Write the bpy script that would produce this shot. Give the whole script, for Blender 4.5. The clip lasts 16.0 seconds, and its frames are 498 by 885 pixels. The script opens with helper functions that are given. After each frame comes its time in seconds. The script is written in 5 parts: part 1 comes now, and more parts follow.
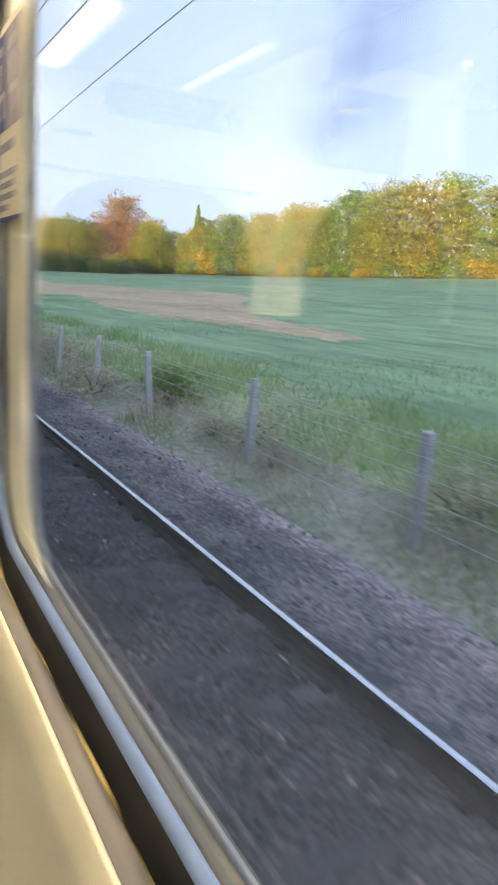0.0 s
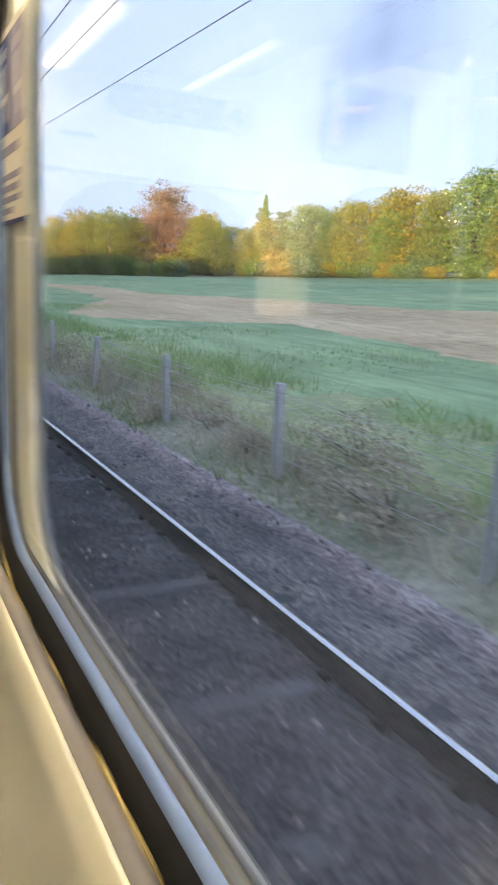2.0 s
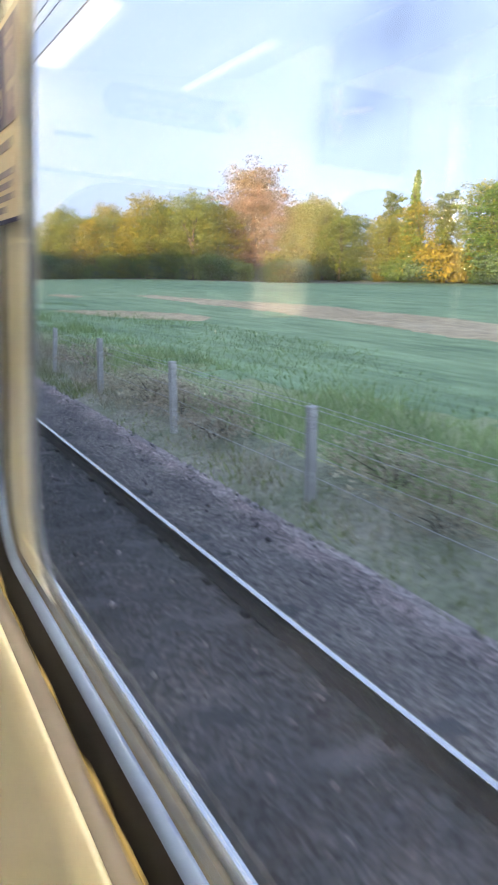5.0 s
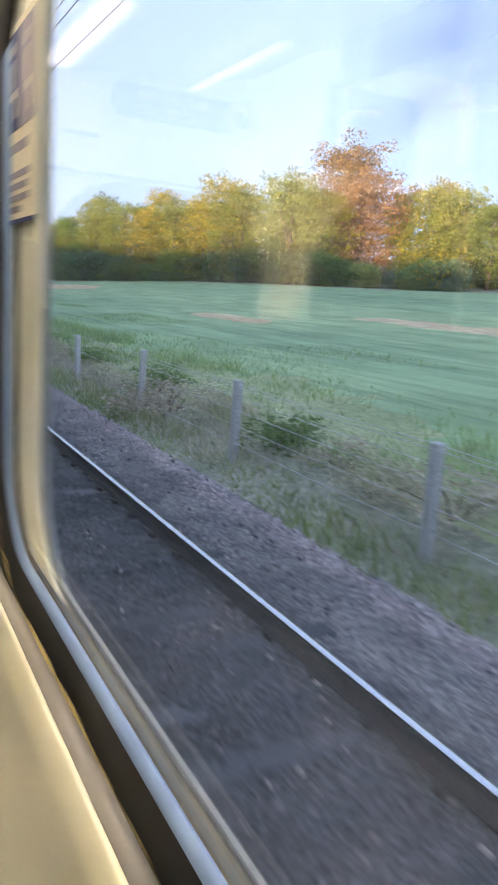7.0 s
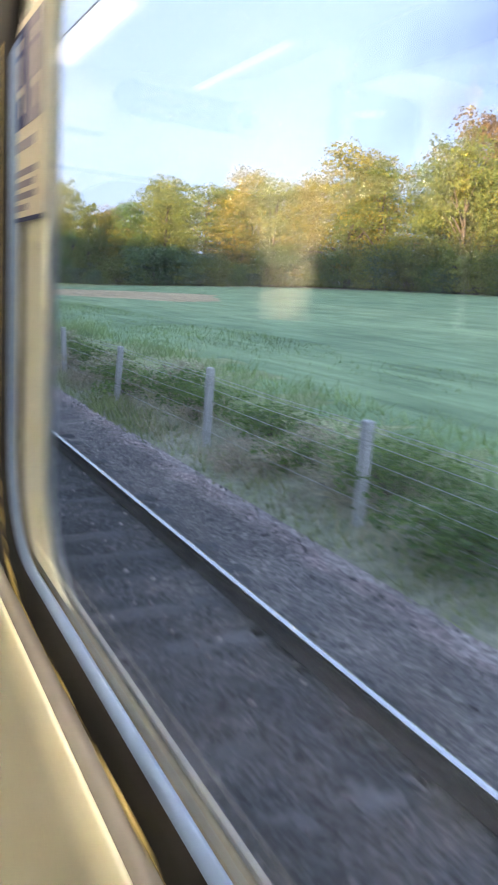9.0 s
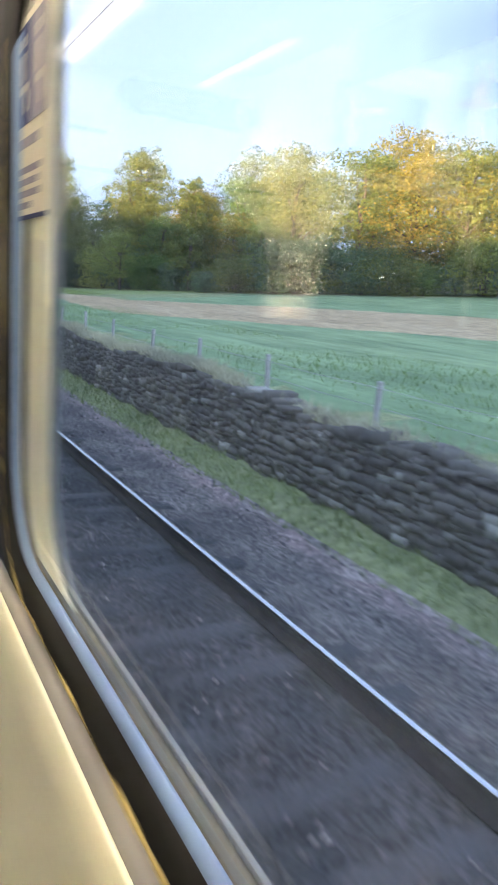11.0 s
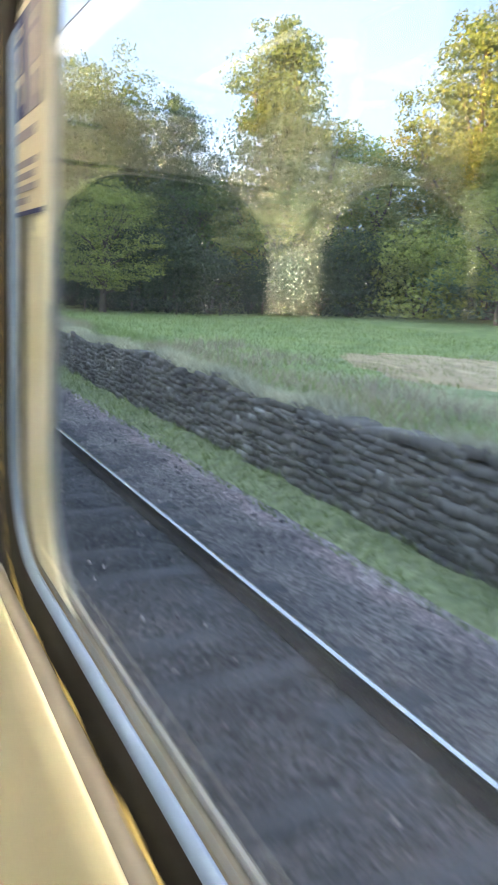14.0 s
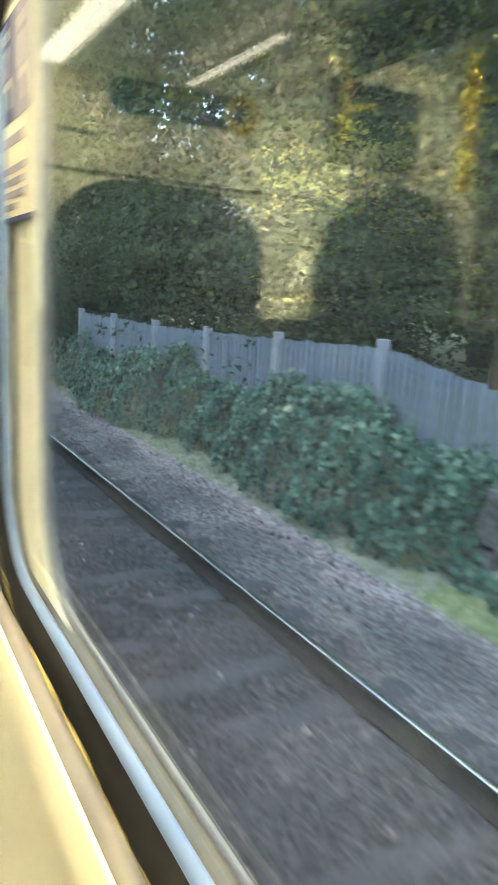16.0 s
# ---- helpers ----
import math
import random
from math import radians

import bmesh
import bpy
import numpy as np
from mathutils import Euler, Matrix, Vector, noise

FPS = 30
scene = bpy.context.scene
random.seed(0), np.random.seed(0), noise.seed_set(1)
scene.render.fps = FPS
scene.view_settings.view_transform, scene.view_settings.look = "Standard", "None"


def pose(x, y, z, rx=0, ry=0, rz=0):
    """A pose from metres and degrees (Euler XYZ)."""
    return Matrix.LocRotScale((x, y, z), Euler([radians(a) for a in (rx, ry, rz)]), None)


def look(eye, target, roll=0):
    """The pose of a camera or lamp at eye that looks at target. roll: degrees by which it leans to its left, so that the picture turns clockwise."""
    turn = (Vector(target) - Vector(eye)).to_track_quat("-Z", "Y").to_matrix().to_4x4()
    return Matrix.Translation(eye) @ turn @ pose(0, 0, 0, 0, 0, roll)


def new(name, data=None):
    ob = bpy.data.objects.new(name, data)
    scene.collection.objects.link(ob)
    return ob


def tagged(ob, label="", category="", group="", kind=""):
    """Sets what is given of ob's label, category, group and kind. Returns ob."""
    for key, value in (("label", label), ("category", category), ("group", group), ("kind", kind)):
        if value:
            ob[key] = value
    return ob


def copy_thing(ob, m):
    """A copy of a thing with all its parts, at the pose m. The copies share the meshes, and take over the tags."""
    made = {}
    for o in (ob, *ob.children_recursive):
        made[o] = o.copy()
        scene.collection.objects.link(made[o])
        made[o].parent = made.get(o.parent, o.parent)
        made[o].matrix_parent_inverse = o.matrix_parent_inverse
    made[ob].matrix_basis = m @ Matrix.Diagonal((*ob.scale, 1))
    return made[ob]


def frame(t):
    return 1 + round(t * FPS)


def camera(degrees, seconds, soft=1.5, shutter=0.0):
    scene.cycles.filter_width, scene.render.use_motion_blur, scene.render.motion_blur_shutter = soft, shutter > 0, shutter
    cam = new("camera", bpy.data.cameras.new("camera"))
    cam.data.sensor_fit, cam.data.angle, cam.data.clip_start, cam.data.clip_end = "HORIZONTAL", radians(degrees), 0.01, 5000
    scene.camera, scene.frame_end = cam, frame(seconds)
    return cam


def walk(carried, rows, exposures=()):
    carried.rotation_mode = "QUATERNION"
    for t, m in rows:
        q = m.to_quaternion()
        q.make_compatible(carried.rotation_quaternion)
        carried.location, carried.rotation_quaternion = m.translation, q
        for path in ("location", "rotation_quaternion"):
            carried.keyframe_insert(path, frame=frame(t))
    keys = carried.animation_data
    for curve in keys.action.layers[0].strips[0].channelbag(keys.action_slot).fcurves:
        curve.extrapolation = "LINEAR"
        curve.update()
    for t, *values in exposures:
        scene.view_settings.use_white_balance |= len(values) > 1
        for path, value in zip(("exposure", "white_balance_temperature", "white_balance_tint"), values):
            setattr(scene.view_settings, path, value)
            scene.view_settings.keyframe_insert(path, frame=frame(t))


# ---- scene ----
SPEED = 20.404
EYE = 2.5
TURNS = [
    (0, -28.06, -11.84, -3.69), (0.5, -28.03, -11.82, -3.68), (1, -27.87, -11.85, -3.52), (1.5, -27.73, -11.84, -3.42),
    (2, -27.71, -11.86, -2.98), (2.5, -27.64, -11.85, -2.91), (3, -27.64, -11.83, -2.80), (3.5, -27.78, -11.77, -2.81),
    (4, -27.77, -11.72, -2.73), (6.5, -28.22, -11.59, -3.77), (7, -28.07, -11.59, -3.83), (7.5, -27.90, -11.62, -3.91),
    (8, -27.82, -11.59, -4.06), (8.5, -28.01, -11.59, -4.09), (9, -28.16, -11.58, -4.22), (11.5, -27.86, -11.76, -4.22),
    (12, -28.15, -11.83, -4.04), (12.5, -28.30, -11.88, -3.92), (13, -28.16, -11.88, -3.87), (13.5, -28.06, -11.91, -3.69),
    (14, -27.85, -12.01, -3.76), (14.5, -27.95, -12.08, -3.67), (15, -27.98, -11.88, -3.54), (15.5, -28.20, -11.59, -3.23),
    (16, -28.43, -11.65, -3.13),
]
SWAY = [(0, 0.002), (1, 0.002), (1.5, 0.001), (2, 0.004), (2.5, 0.008), (3, 0.008), (3.5, 0.011), (4, 0.018), (6.5, -0.000), (7, -0.009), (8, -0.013), (9, -0.018), (11.5, -0.010), (12, -0.003), (12.5, -0.004), (13, -0.005), (14, -0.002), (14.5, -0.003), (15, 0.003), (15.5, 0.012), (16, 0.006)]
cam = camera(37.47, 16.0, soft=1.9, shutter=0.13)
walk(cam, [(t, pose(float(np.interp(t, [s[0] for s in SWAY], [s[1] for s in SWAY])), SPEED * t, EYE, 90 + p, r, y)) for t, y, p, r in TURNS],
     exposures=((0, 2.86, 6950, 26), (5, 2.90, 6750, 26), (11, 3.05, 6400, 24), (13, 3.18, 6350, 22), (14.5, 3.4, 6750, 17), (15.3, 3.66, 6900, 14), (16, 3.86, 7100, 11)))

# ---- sky and sun ----
SUN_UP = 3.0
SUN_FROM = Vector((-0.80, -0.60, 0))
world = bpy.data.worlds.new("evening_sky")
scene.world = world
world.use_nodes = True
wn = world.node_tree
sky = wn.nodes.new("ShaderNodeTexSky")
sky.sky_type, sky.sun_disc = "NISHITA", False
sky.sun_elevation, sky.sun_rotation = radians(SUN_UP + 5), math.atan2(SUN_FROM.x, SUN_FROM.y)
sky.air_density, sky.dust_density, sky.ozone_density = 1.0, 2.0, 1.5
haze = wn.nodes.new("ShaderNodeHueSaturation")
haze.inputs["Saturation"].default_value = 1.0
veil = wn.nodes.new("ShaderNodeMix")
veil.data_type = "RGBA"
veil.inputs[0].default_value = 0.92
veil.inputs[7].default_value = (0.72, 1.01, 1.48, 1)
wn.links.new(sky.outputs[0], haze.inputs["Color"])
wn.links.new(haze.outputs[0], veil.inputs[6])
wn.links.new(veil.outputs[2], wn.nodes["Background"].inputs[0])
wn.nodes["Background"].inputs[1].default_value = 0.15
sun = new("sun", bpy.data.lights.new("sun", "SUN"))
sun.data.energy, sun.data.angle, sun.data.color = 2.9, radians(0.6), (1.0, 0.71, 0.36)
sun.matrix_world = look(SUN_FROM * 100 + Vector((0, 0, 100 * math.tan(radians(SUN_UP)))), (0, 0, 0))

# ---- materials ----


def nodes_of(name):
    m = bpy.data.materials.new(name)
    m.use_nodes = True
    return m, m.node_tree, m.node_tree.nodes["Principled BSDF"]


def ramp(nt, fac, stops):
    r = nt.nodes.new("ShaderNodeValToRGB")
    while len(r.color_ramp.elements) < len(stops):
        r.color_ramp.elements.new(0.5)
    for e, (p, c) in zip(r.color_ramp.elements, stops):
        e.position, e.color = p, (*c, 1)
    nt.links.new(fac, r.inputs[0])
    return r.outputs[0]


def noise_tex(nt, scale, detail=4, rough=0.55, stretch=(1, 1, 1), obj=True):
    c = nt.nodes.new("ShaderNodeTexCoord")
    mp = nt.nodes.new("ShaderNodeMapping")
    mp.inputs["Scale"].default_value = stretch
    nt.links.new(c.outputs["Object" if obj else "Generated"], mp.inputs[0])
    n = nt.nodes.new("ShaderNodeTexNoise")
    n.inputs["Scale"].default_value, n.inputs["Detail"].default_value, n.inputs["Roughness"].default_value = scale, detail, rough
    nt.links.new(mp.outputs[0], n.inputs["Vector"])
    return n.outputs[0]


def blend(nt, kind, fac, a, b):
    m = nt.nodes.new("ShaderNodeMix")
    m.data_type, m.blend_type = "RGBA", kind
    for i, v in ((0, fac), (6, a), (7, b)):
        if hasattr(v, "is_linked"):
            nt.links.new(v, m.inputs[i])
        elif i == 0:
            m.inputs[0].default_value = v
        else:
            m.inputs[i].default_value = (*v, 1)
    return m.outputs[2]


def bump(nt, bsdf, height, strength, dist):
    b = nt.nodes.new("ShaderNodeBump")
    b.inputs["Strength"].default_value, b.inputs["Distance"].default_value = strength, dist
    nt.links.new(height, b.inputs["Height"])
    nt.links.new(b.outputs[0], bsdf.inputs["Normal"])


def surface(name, stops, scale, fine, rough=0.9, metal=0.0, relief=0.5, dist=0.02, stretch=(1, 1, 1), per_piece=0.0, grain=0.75, lows=0.45, highs=1.3):
    """Two scales of colour change over ramp stops, with grain relief; per_piece: how far whole pieces differ in brightness."""
    m, nt, bsdf = nodes_of(name)
    big = noise_tex(nt, scale, 5, 0.6, stretch)
    small = noise_tex(nt, fine, 3, 0.6, stretch)
    col = ramp(nt, big, stops)
    col = blend(nt, "MULTIPLY", grain, col, ramp(nt, small, ((0.3, (lows, lows, lows)), (0.7, (highs, highs, highs)))))
    if per_piece:
        oi = nt.nodes.new("ShaderNodeObjectInfo")
        g = 1 - per_piece
        col = blend(nt, "MULTIPLY", 1.0, col, ramp(nt, oi.outputs["Random"], ((0, (g, g, g)), (1, (1 + per_piece, 1 + per_piece, 1 + per_piece * 0.9)))))
    nt.links.new(col, bsdf.inputs["Base Color"])
    bsdf.inputs["Roughness"].default_value, bsdf.inputs["Metallic"].default_value = rough, metal
    if relief:
        bump(nt, bsdf, small, relief, dist)
    return m


def island_surface(name, stops, rough=0.85, grain=30, translucent=0.0, shift=0.25, keep=0.6):
    """Colour that differs from leaf to leaf or stone to stone, and a little from plant to plant."""
    m, nt, bsdf = nodes_of(name)
    geo = nt.nodes.new("ShaderNodeNewGeometry")
    mid = Vector(stops[len(stops) // 2][1])
    col = ramp(nt, geo.outputs["Random Per Island"], [(p, tuple(mid.lerp(Vector(c), keep))) for p, c in stops])
    oi = nt.nodes.new("ShaderNodeObjectInfo")
    a, b = 1 - shift, 1 + shift
    col = blend(nt, "MULTIPLY", 1.0, col, ramp(nt, oi.outputs["Random"], ((0, (a, a * 1.08, a)), (0.5, (1, 1, 1)), (1, (b, b * 0.92, b)))))
    col = blend(nt, "MULTIPLY", 0.8, col, ramp(nt, noise_tex(nt, grain, 4), ((0.3, (0.5, 0.52, 0.55)), (0.7, (1.3, 1.27, 1.2)))))
    nt.links.new(col, bsdf.inputs["Base Color"])
    bsdf.inputs["Roughness"].default_value = rough
    bsdf.inputs["Specular IOR Level"].default_value = 0.2
    if translucent:
        tr = nt.nodes.new("ShaderNodeBsdfTranslucent")
        mx = nt.nodes.new("ShaderNodeMixShader")
        mx.inputs[0].default_value = translucent
        nt.links.new(col, tr.inputs[0])
        nt.links.new(bsdf.outputs[0], mx.inputs[1])
        nt.links.new(tr.outputs[0], mx.inputs[2])
        nt.links.new(mx.outputs[0], nt.nodes["Material Output"].inputs[0])
    return m


def ballast_material():
    """Crushed stone: sooty blue-grey between the rails, paler outside them, pink along the path's edge, blotched."""
    m, nt, bsdf = nodes_of("ballast_stone")
    c = nt.nodes.new("ShaderNodeTexCoord")
    xyz = nt.nodes.new("ShaderNodeSeparateXYZ")
    nt.links.new(c.outputs["Object"], xyz.inputs[0])
    wander = nt.nodes.new("ShaderNodeMath")
    wander.operation, wander.inputs[1].default_value = "MULTIPLY_ADD", 0.6
    nt.links.new(noise_tex(nt, 2.2, 6, 0.65), wander.inputs[0])
    nt.links.new(xyz.outputs[0], wander.inputs[2])
    zone = nt.nodes.new("ShaderNodeMapRange")
    zone.inputs[1].default_value, zone.inputs[2].default_value = 4.20, 4.42
    nt.links.new(wander.outputs[0], zone.inputs[0])
    blotch = noise_tex(nt, 0.9, 5, 0.6)
    soot = ramp(nt, blotch, ((0.25, (0.040, 0.046, 0.053)), (0.5, (0.077, 0.081, 0.088)), (0.75, (0.145, 0.142, 0.145))))
    path = ramp(nt, blotch, ((0.3, (0.24, 0.215, 0.22)), (0.55, (0.38, 0.31, 0.31)), (0.75, (0.50, 0.40, 0.385))))
    outer = nt.nodes.new("ShaderNodeMapRange")
    outer.inputs[1].default_value, outer.inputs[2].default_value = 3.3, 3.7
    nt.links.new(wander.outputs[0], outer.inputs[0])
    shoulder = ramp(nt, blotch, ((0.25, (0.12, 0.117, 0.122)), (0.5, (0.20, 0.187, 0.187)), (0.75, (0.32, 0.29, 0.28))))
    soot = blend(nt, "MIX", outer.outputs[0], soot, shoulder)
    col = blend(nt, "MIX", zone.outputs[0], soot, path)
    stones = noise_tex(nt, 23, 5, 0.7)
    col = blend(nt, "MULTIPLY", 1.0, col, ramp(nt, stones, ((0.33, (0.18, 0.18, 0.19)), (0.5, (0.85, 0.85, 0.85)), (0.67, (2.2, 2.12, 2.05)))))
    nt.links.new(col, bsdf.inputs["Base Color"])
    bsdf.inputs["Roughness"].default_value = 0.92
    bump(nt, bsdf, stones, 1.0, 0.04)
    return m


M_BALLAST = ballast_material()
M_CESS = surface("cess_gravel", ((0.3, (0.24, 0.22, 0.225)), (0.55, (0.38, 0.33, 0.32)), (0.75, (0.54, 0.44, 0.41))), 0.7, 22, 0.95, relief=1.0, dist=0.04, grain=1.0, lows=0.3, highs=1.9)
M_VERGE = surface("verge_turf", ((0.3, (0.20, 0.25, 0.14)), (0.5, (0.32, 0.33, 0.23)), (0.7, (0.44, 0.41, 0.32))), 0.8, 9, 0.95, relief=1.0, dist=0.08)
M_RANK = surface("rank_grass_turf", ((0.3, (0.23, 0.30, 0.125)), (0.5, (0.335, 0.395, 0.185)), (0.7, (0.45, 0.48, 0.25))), 0.6, 8, 0.95, relief=1.0, dist=0.08)
M_MEADOW = surface("lush_meadow_turf", ((0.3, (0.24, 0.335, 0.11)), (0.5, (0.325, 0.42, 0.145)), (0.7, (0.42, 0.49, 0.19))), 0.5, 6, 0.95, relief=1.0, dist=0.08)
M_STONES = island_surface("loose_ballast", ((0, (0.06, 0.06, 0.066)), (0.5, (0.13, 0.125, 0.13)), (0.85, (0.24, 0.225, 0.22)), (1, (0.46, 0.42, 0.41))), 0.85, 40, keep=1.0)
M_CONCRETE = surface("weathered_concrete", ((0.3, (0.50, 0.50, 0.48)), (0.6, (0.60, 0.60, 0.58)), (0.8, (0.68, 0.68, 0.66))), 3, 40, 0.9, relief=0.4, per_piece=0.15)
M_SLEEPER = surface("grimy_sleeper_concrete", ((0.3, (0.080, 0.082, 0.089)), (0.6, (0.108, 0.109, 0.117)), (0.8, (0.14, 0.138, 0.145))), 2, 30, 0.9, relief=0.4, per_piece=0.25)
M_RAIL = surface("rusty_rail_web", ((0.3, (0.022, 0.02, 0.02)), (0.6, (0.038, 0.034, 0.034)), (0.8, (0.06, 0.052, 0.05))), 2, 60, 0.75, relief=0.3, dist=0.005)
M_RAILTOP = surface("polished_rail_head", ((0.3, (0.62, 0.63, 0.66)), (0.7, (0.75, 0.76, 0.78))), 1.5, 60, 0.22, 1.0, relief=0.05, dist=0.002, stretch=(8, 0.2, 1))
for m in (M_BALLAST, M_CESS, M_SLEEPER, M_RAIL):
    m.node_tree.nodes["Principled BSDF"].inputs["Specular IOR Level"].default_value = 0.12
M_STEEL = surface("galvanised_steel", ((0.3, (0.40, 0.43, 0.47)), (0.7, (0.52, 0.55, 0.60))), 2, 25, 0.5, 0.25, relief=0.15, dist=0.005)
M_WIRE = surface("wire", ((0.3, (0.10, 0.10, 0.10)), (0.7, (0.16, 0.16, 0.16))), 2, 40, 0.5, 0.8, relief=0)
M_FENCEWIRE = surface("bright_fence_wire", ((0.3, (0.60, 0.60, 0.60)), (0.7, (0.75, 0.75, 0.74))), 2, 40, 0.5, 0.7, relief=0)
M_CERAMIC = surface("insulator_glaze", ((0.3, (0.10, 0.06, 0.05)), (0.7, (0.14, 0.09, 0.07))), 4, 40, 0.25, relief=0)
M_BARK = surface("bark", ((0.3, (0.07, 0.055, 0.045)), (0.7, (0.16, 0.13, 0.10))), 2, 14, 0.95, relief=0.8, dist=0.04, stretch=(1, 1, 0.3))
M_WALL = surface("wall_rubble_core", ((0.3, (0.15, 0.135, 0.127)), (0.6, (0.215, 0.192, 0.18)), (0.8, (0.28, 0.25, 0.235))), 1.5, 12, 0.95, relief=0.8, dist=0.04)
M_STONE = surface("dark_fieldstone", ((0.28, (0.16, 0.143, 0.136)), (0.5, (0.25, 0.228, 0.215)), (0.72, (0.42, 0.385, 0.36))), 1.2, 16, 0.9, relief=0.8, dist=0.02, per_piece=0.3)
M_STONEPILE = island_surface("dark_fieldstone_rest", ((0, (0.19, 0.165, 0.155)), (0.55, (0.255, 0.226, 0.212)), (0.92, (0.31, 0.28, 0.262)), (1, (0.70, 0.67, 0.64))), 0.9, 0.8, keep=0.7)
M_PLANK = surface("tarred_timber", ((0.3, (0.12, 0.118, 0.118)), (0.6, (0.20, 0.197, 0.197)), (0.8, (0.31, 0.305, 0.30))), 1.5, 20, 0.85, relief=0.6, dist=0.01, stretch=(4, 0.4, 4), per_piece=0.2)
M_FENCEWOOD = surface("bare_fence_wood", ((0.3, (0.30, 0.25, 0.18)), (0.6, (0.42, 0.36, 0.27)), (0.8, (0.50, 0.44, 0.34))), 3, 25, 0.9, relief=0.4, dist=0.005, stretch=(4, 4, 0.4), per_piece=0.15)
M_GREYWOOD = surface("grey_painted_boards", ((0.3, (0.18, 0.24, 0.30)), (0.6, (0.24, 0.30, 0.37)), (0.8, (0.31, 0.37, 0.44))), 2, 22, 0.8, relief=0.4, dist=0.005, stretch=(4, 4, 0.4), per_piece=0.12)
M_FENCEPOST = surface("pale_grey_painted_post", ((0.3, (0.34, 0.38, 0.43)), (0.6, (0.42, 0.46, 0.51)), (0.8, (0.50, 0.54, 0.58))), 2, 22, 0.8, relief=0.4, dist=0.005, stretch=(4, 4, 0.4), per_piece=0.12)
M_CREAM = surface("cream_panel_plastic", ((0.35, (0.73, 0.69, 0.49)), (0.65, (0.77, 0.73, 0.53))), 1.2, 90, 0.45, relief=0.05, dist=0.002, grain=0.08)
M_GREYTRIM = surface("grey_panel_edge", ((0.3, (0.20, 0.18, 0.15)), (0.7, (0.27, 0.25, 0.21))), 6, 90, 0.6, relief=0.1, dist=0.002, grain=0.08)
M_BLACK = surface("black_rubber", ((0.3, (0.006, 0.006, 0.005)), (0.7, (0.013, 0.012, 0.011))), 6, 60, 0.7, relief=0.2, dist=0.003)
# The sky's blue reflection is painted into the bead's base colour.
M_BEAD = surface("sky_tinted_glazing_bead", ((0.3, (0.17, 0.27, 0.45)), (0.7, (0.20, 0.30, 0.48))), 5, 90, 0.45, 0.1, relief=0.03, dist=0.002, grain=0.08)
M_GASKET = surface("beige_gasket", ((0.3, (0.24, 0.255, 0.26)), (0.7, (0.29, 0.305, 0.31))), 6, 90, 0.5, relief=0.1, dist=0.002, grain=0.08)
M_SPACER = surface("dull_spacer", ((0.3, (0.16, 0.155, 0.125)), (0.7, (0.20, 0.195, 0.155))), 5, 90, 0.7, relief=0.05, dist=0.002, grain=0.08)
M_FOAM = surface("yellow_sealant_foam", ((0.3, (0.46, 0.34, 0.10)), (0.7, (0.66, 0.52, 0.20))), 30, 120, 0.8, relief=0.6, dist=0.004)
# Cream of the pillar's reflection in the glass, given to a solid strip.
M_REFLECTION_STRIP = surface("cream_pillar_reflection", ((0.35, (0.80, 0.78, 0.62)), (0.65, (0.84, 0.82, 0.66))), 2, 90, 0.5, relief=0.05, dist=0.002, grain=0.08)
M_CARD = surface("printed_card", ((0.35, (0.58, 0.54, 0.40)), (0.65, (0.62, 0.58, 0.44))), 3, 90, 1.0, relief=0, grain=0.08)
M_NAVY = surface("navy_print", ((0.3, (0.012, 0.022, 0.09)), (0.7, (0.018, 0.03, 0.11))), 5, 90, 1.0, relief=0, grain=0.08)
M_SLATE = surface("grey_print", ((0.3, (0.20, 0.19, 0.22)), (0.7, (0.25, 0.24, 0.27))), 5, 90, 1.0, relief=0, grain=0.08)
M_AMBER = surface("yellow_enamel", ((0.3, (0.62, 0.40, 0.02)), (0.7, (0.70, 0.46, 0.03))), 5, 90, 0.4, relief=0, grain=0.08)
# Darkness seen through bulkhead openings, painted onto opaque panels.
M_NIGHT = surface("dark_bulkhead_fill", ((0.3, (0.03, 0.034, 0.036)), (0.7, (0.045, 0.05, 0.052))), 3, 90, 0.5, relief=0, grain=0.08)
M_CEILING = surface("white_ceiling_panel", ((0.3, (0.78, 0.76, 0.66)), (0.7, (0.82, 0.80, 0.70))), 1, 60, 0.5, relief=0.05, grain=0.08)
M_FARWALL = surface("dull_far_wall", ((0.3, (0.10, 0.11, 0.10)), (0.7, (0.14, 0.15, 0.13))), 1, 60, 0.9, relief=0.05, grain=0.08)
M_FLOOR = surface("speckled_floor", ((0.3, (0.06, 0.065, 0.08)), (0.7, (0.10, 0.105, 0.12))), 3, 120, 0.6, relief=0.1)

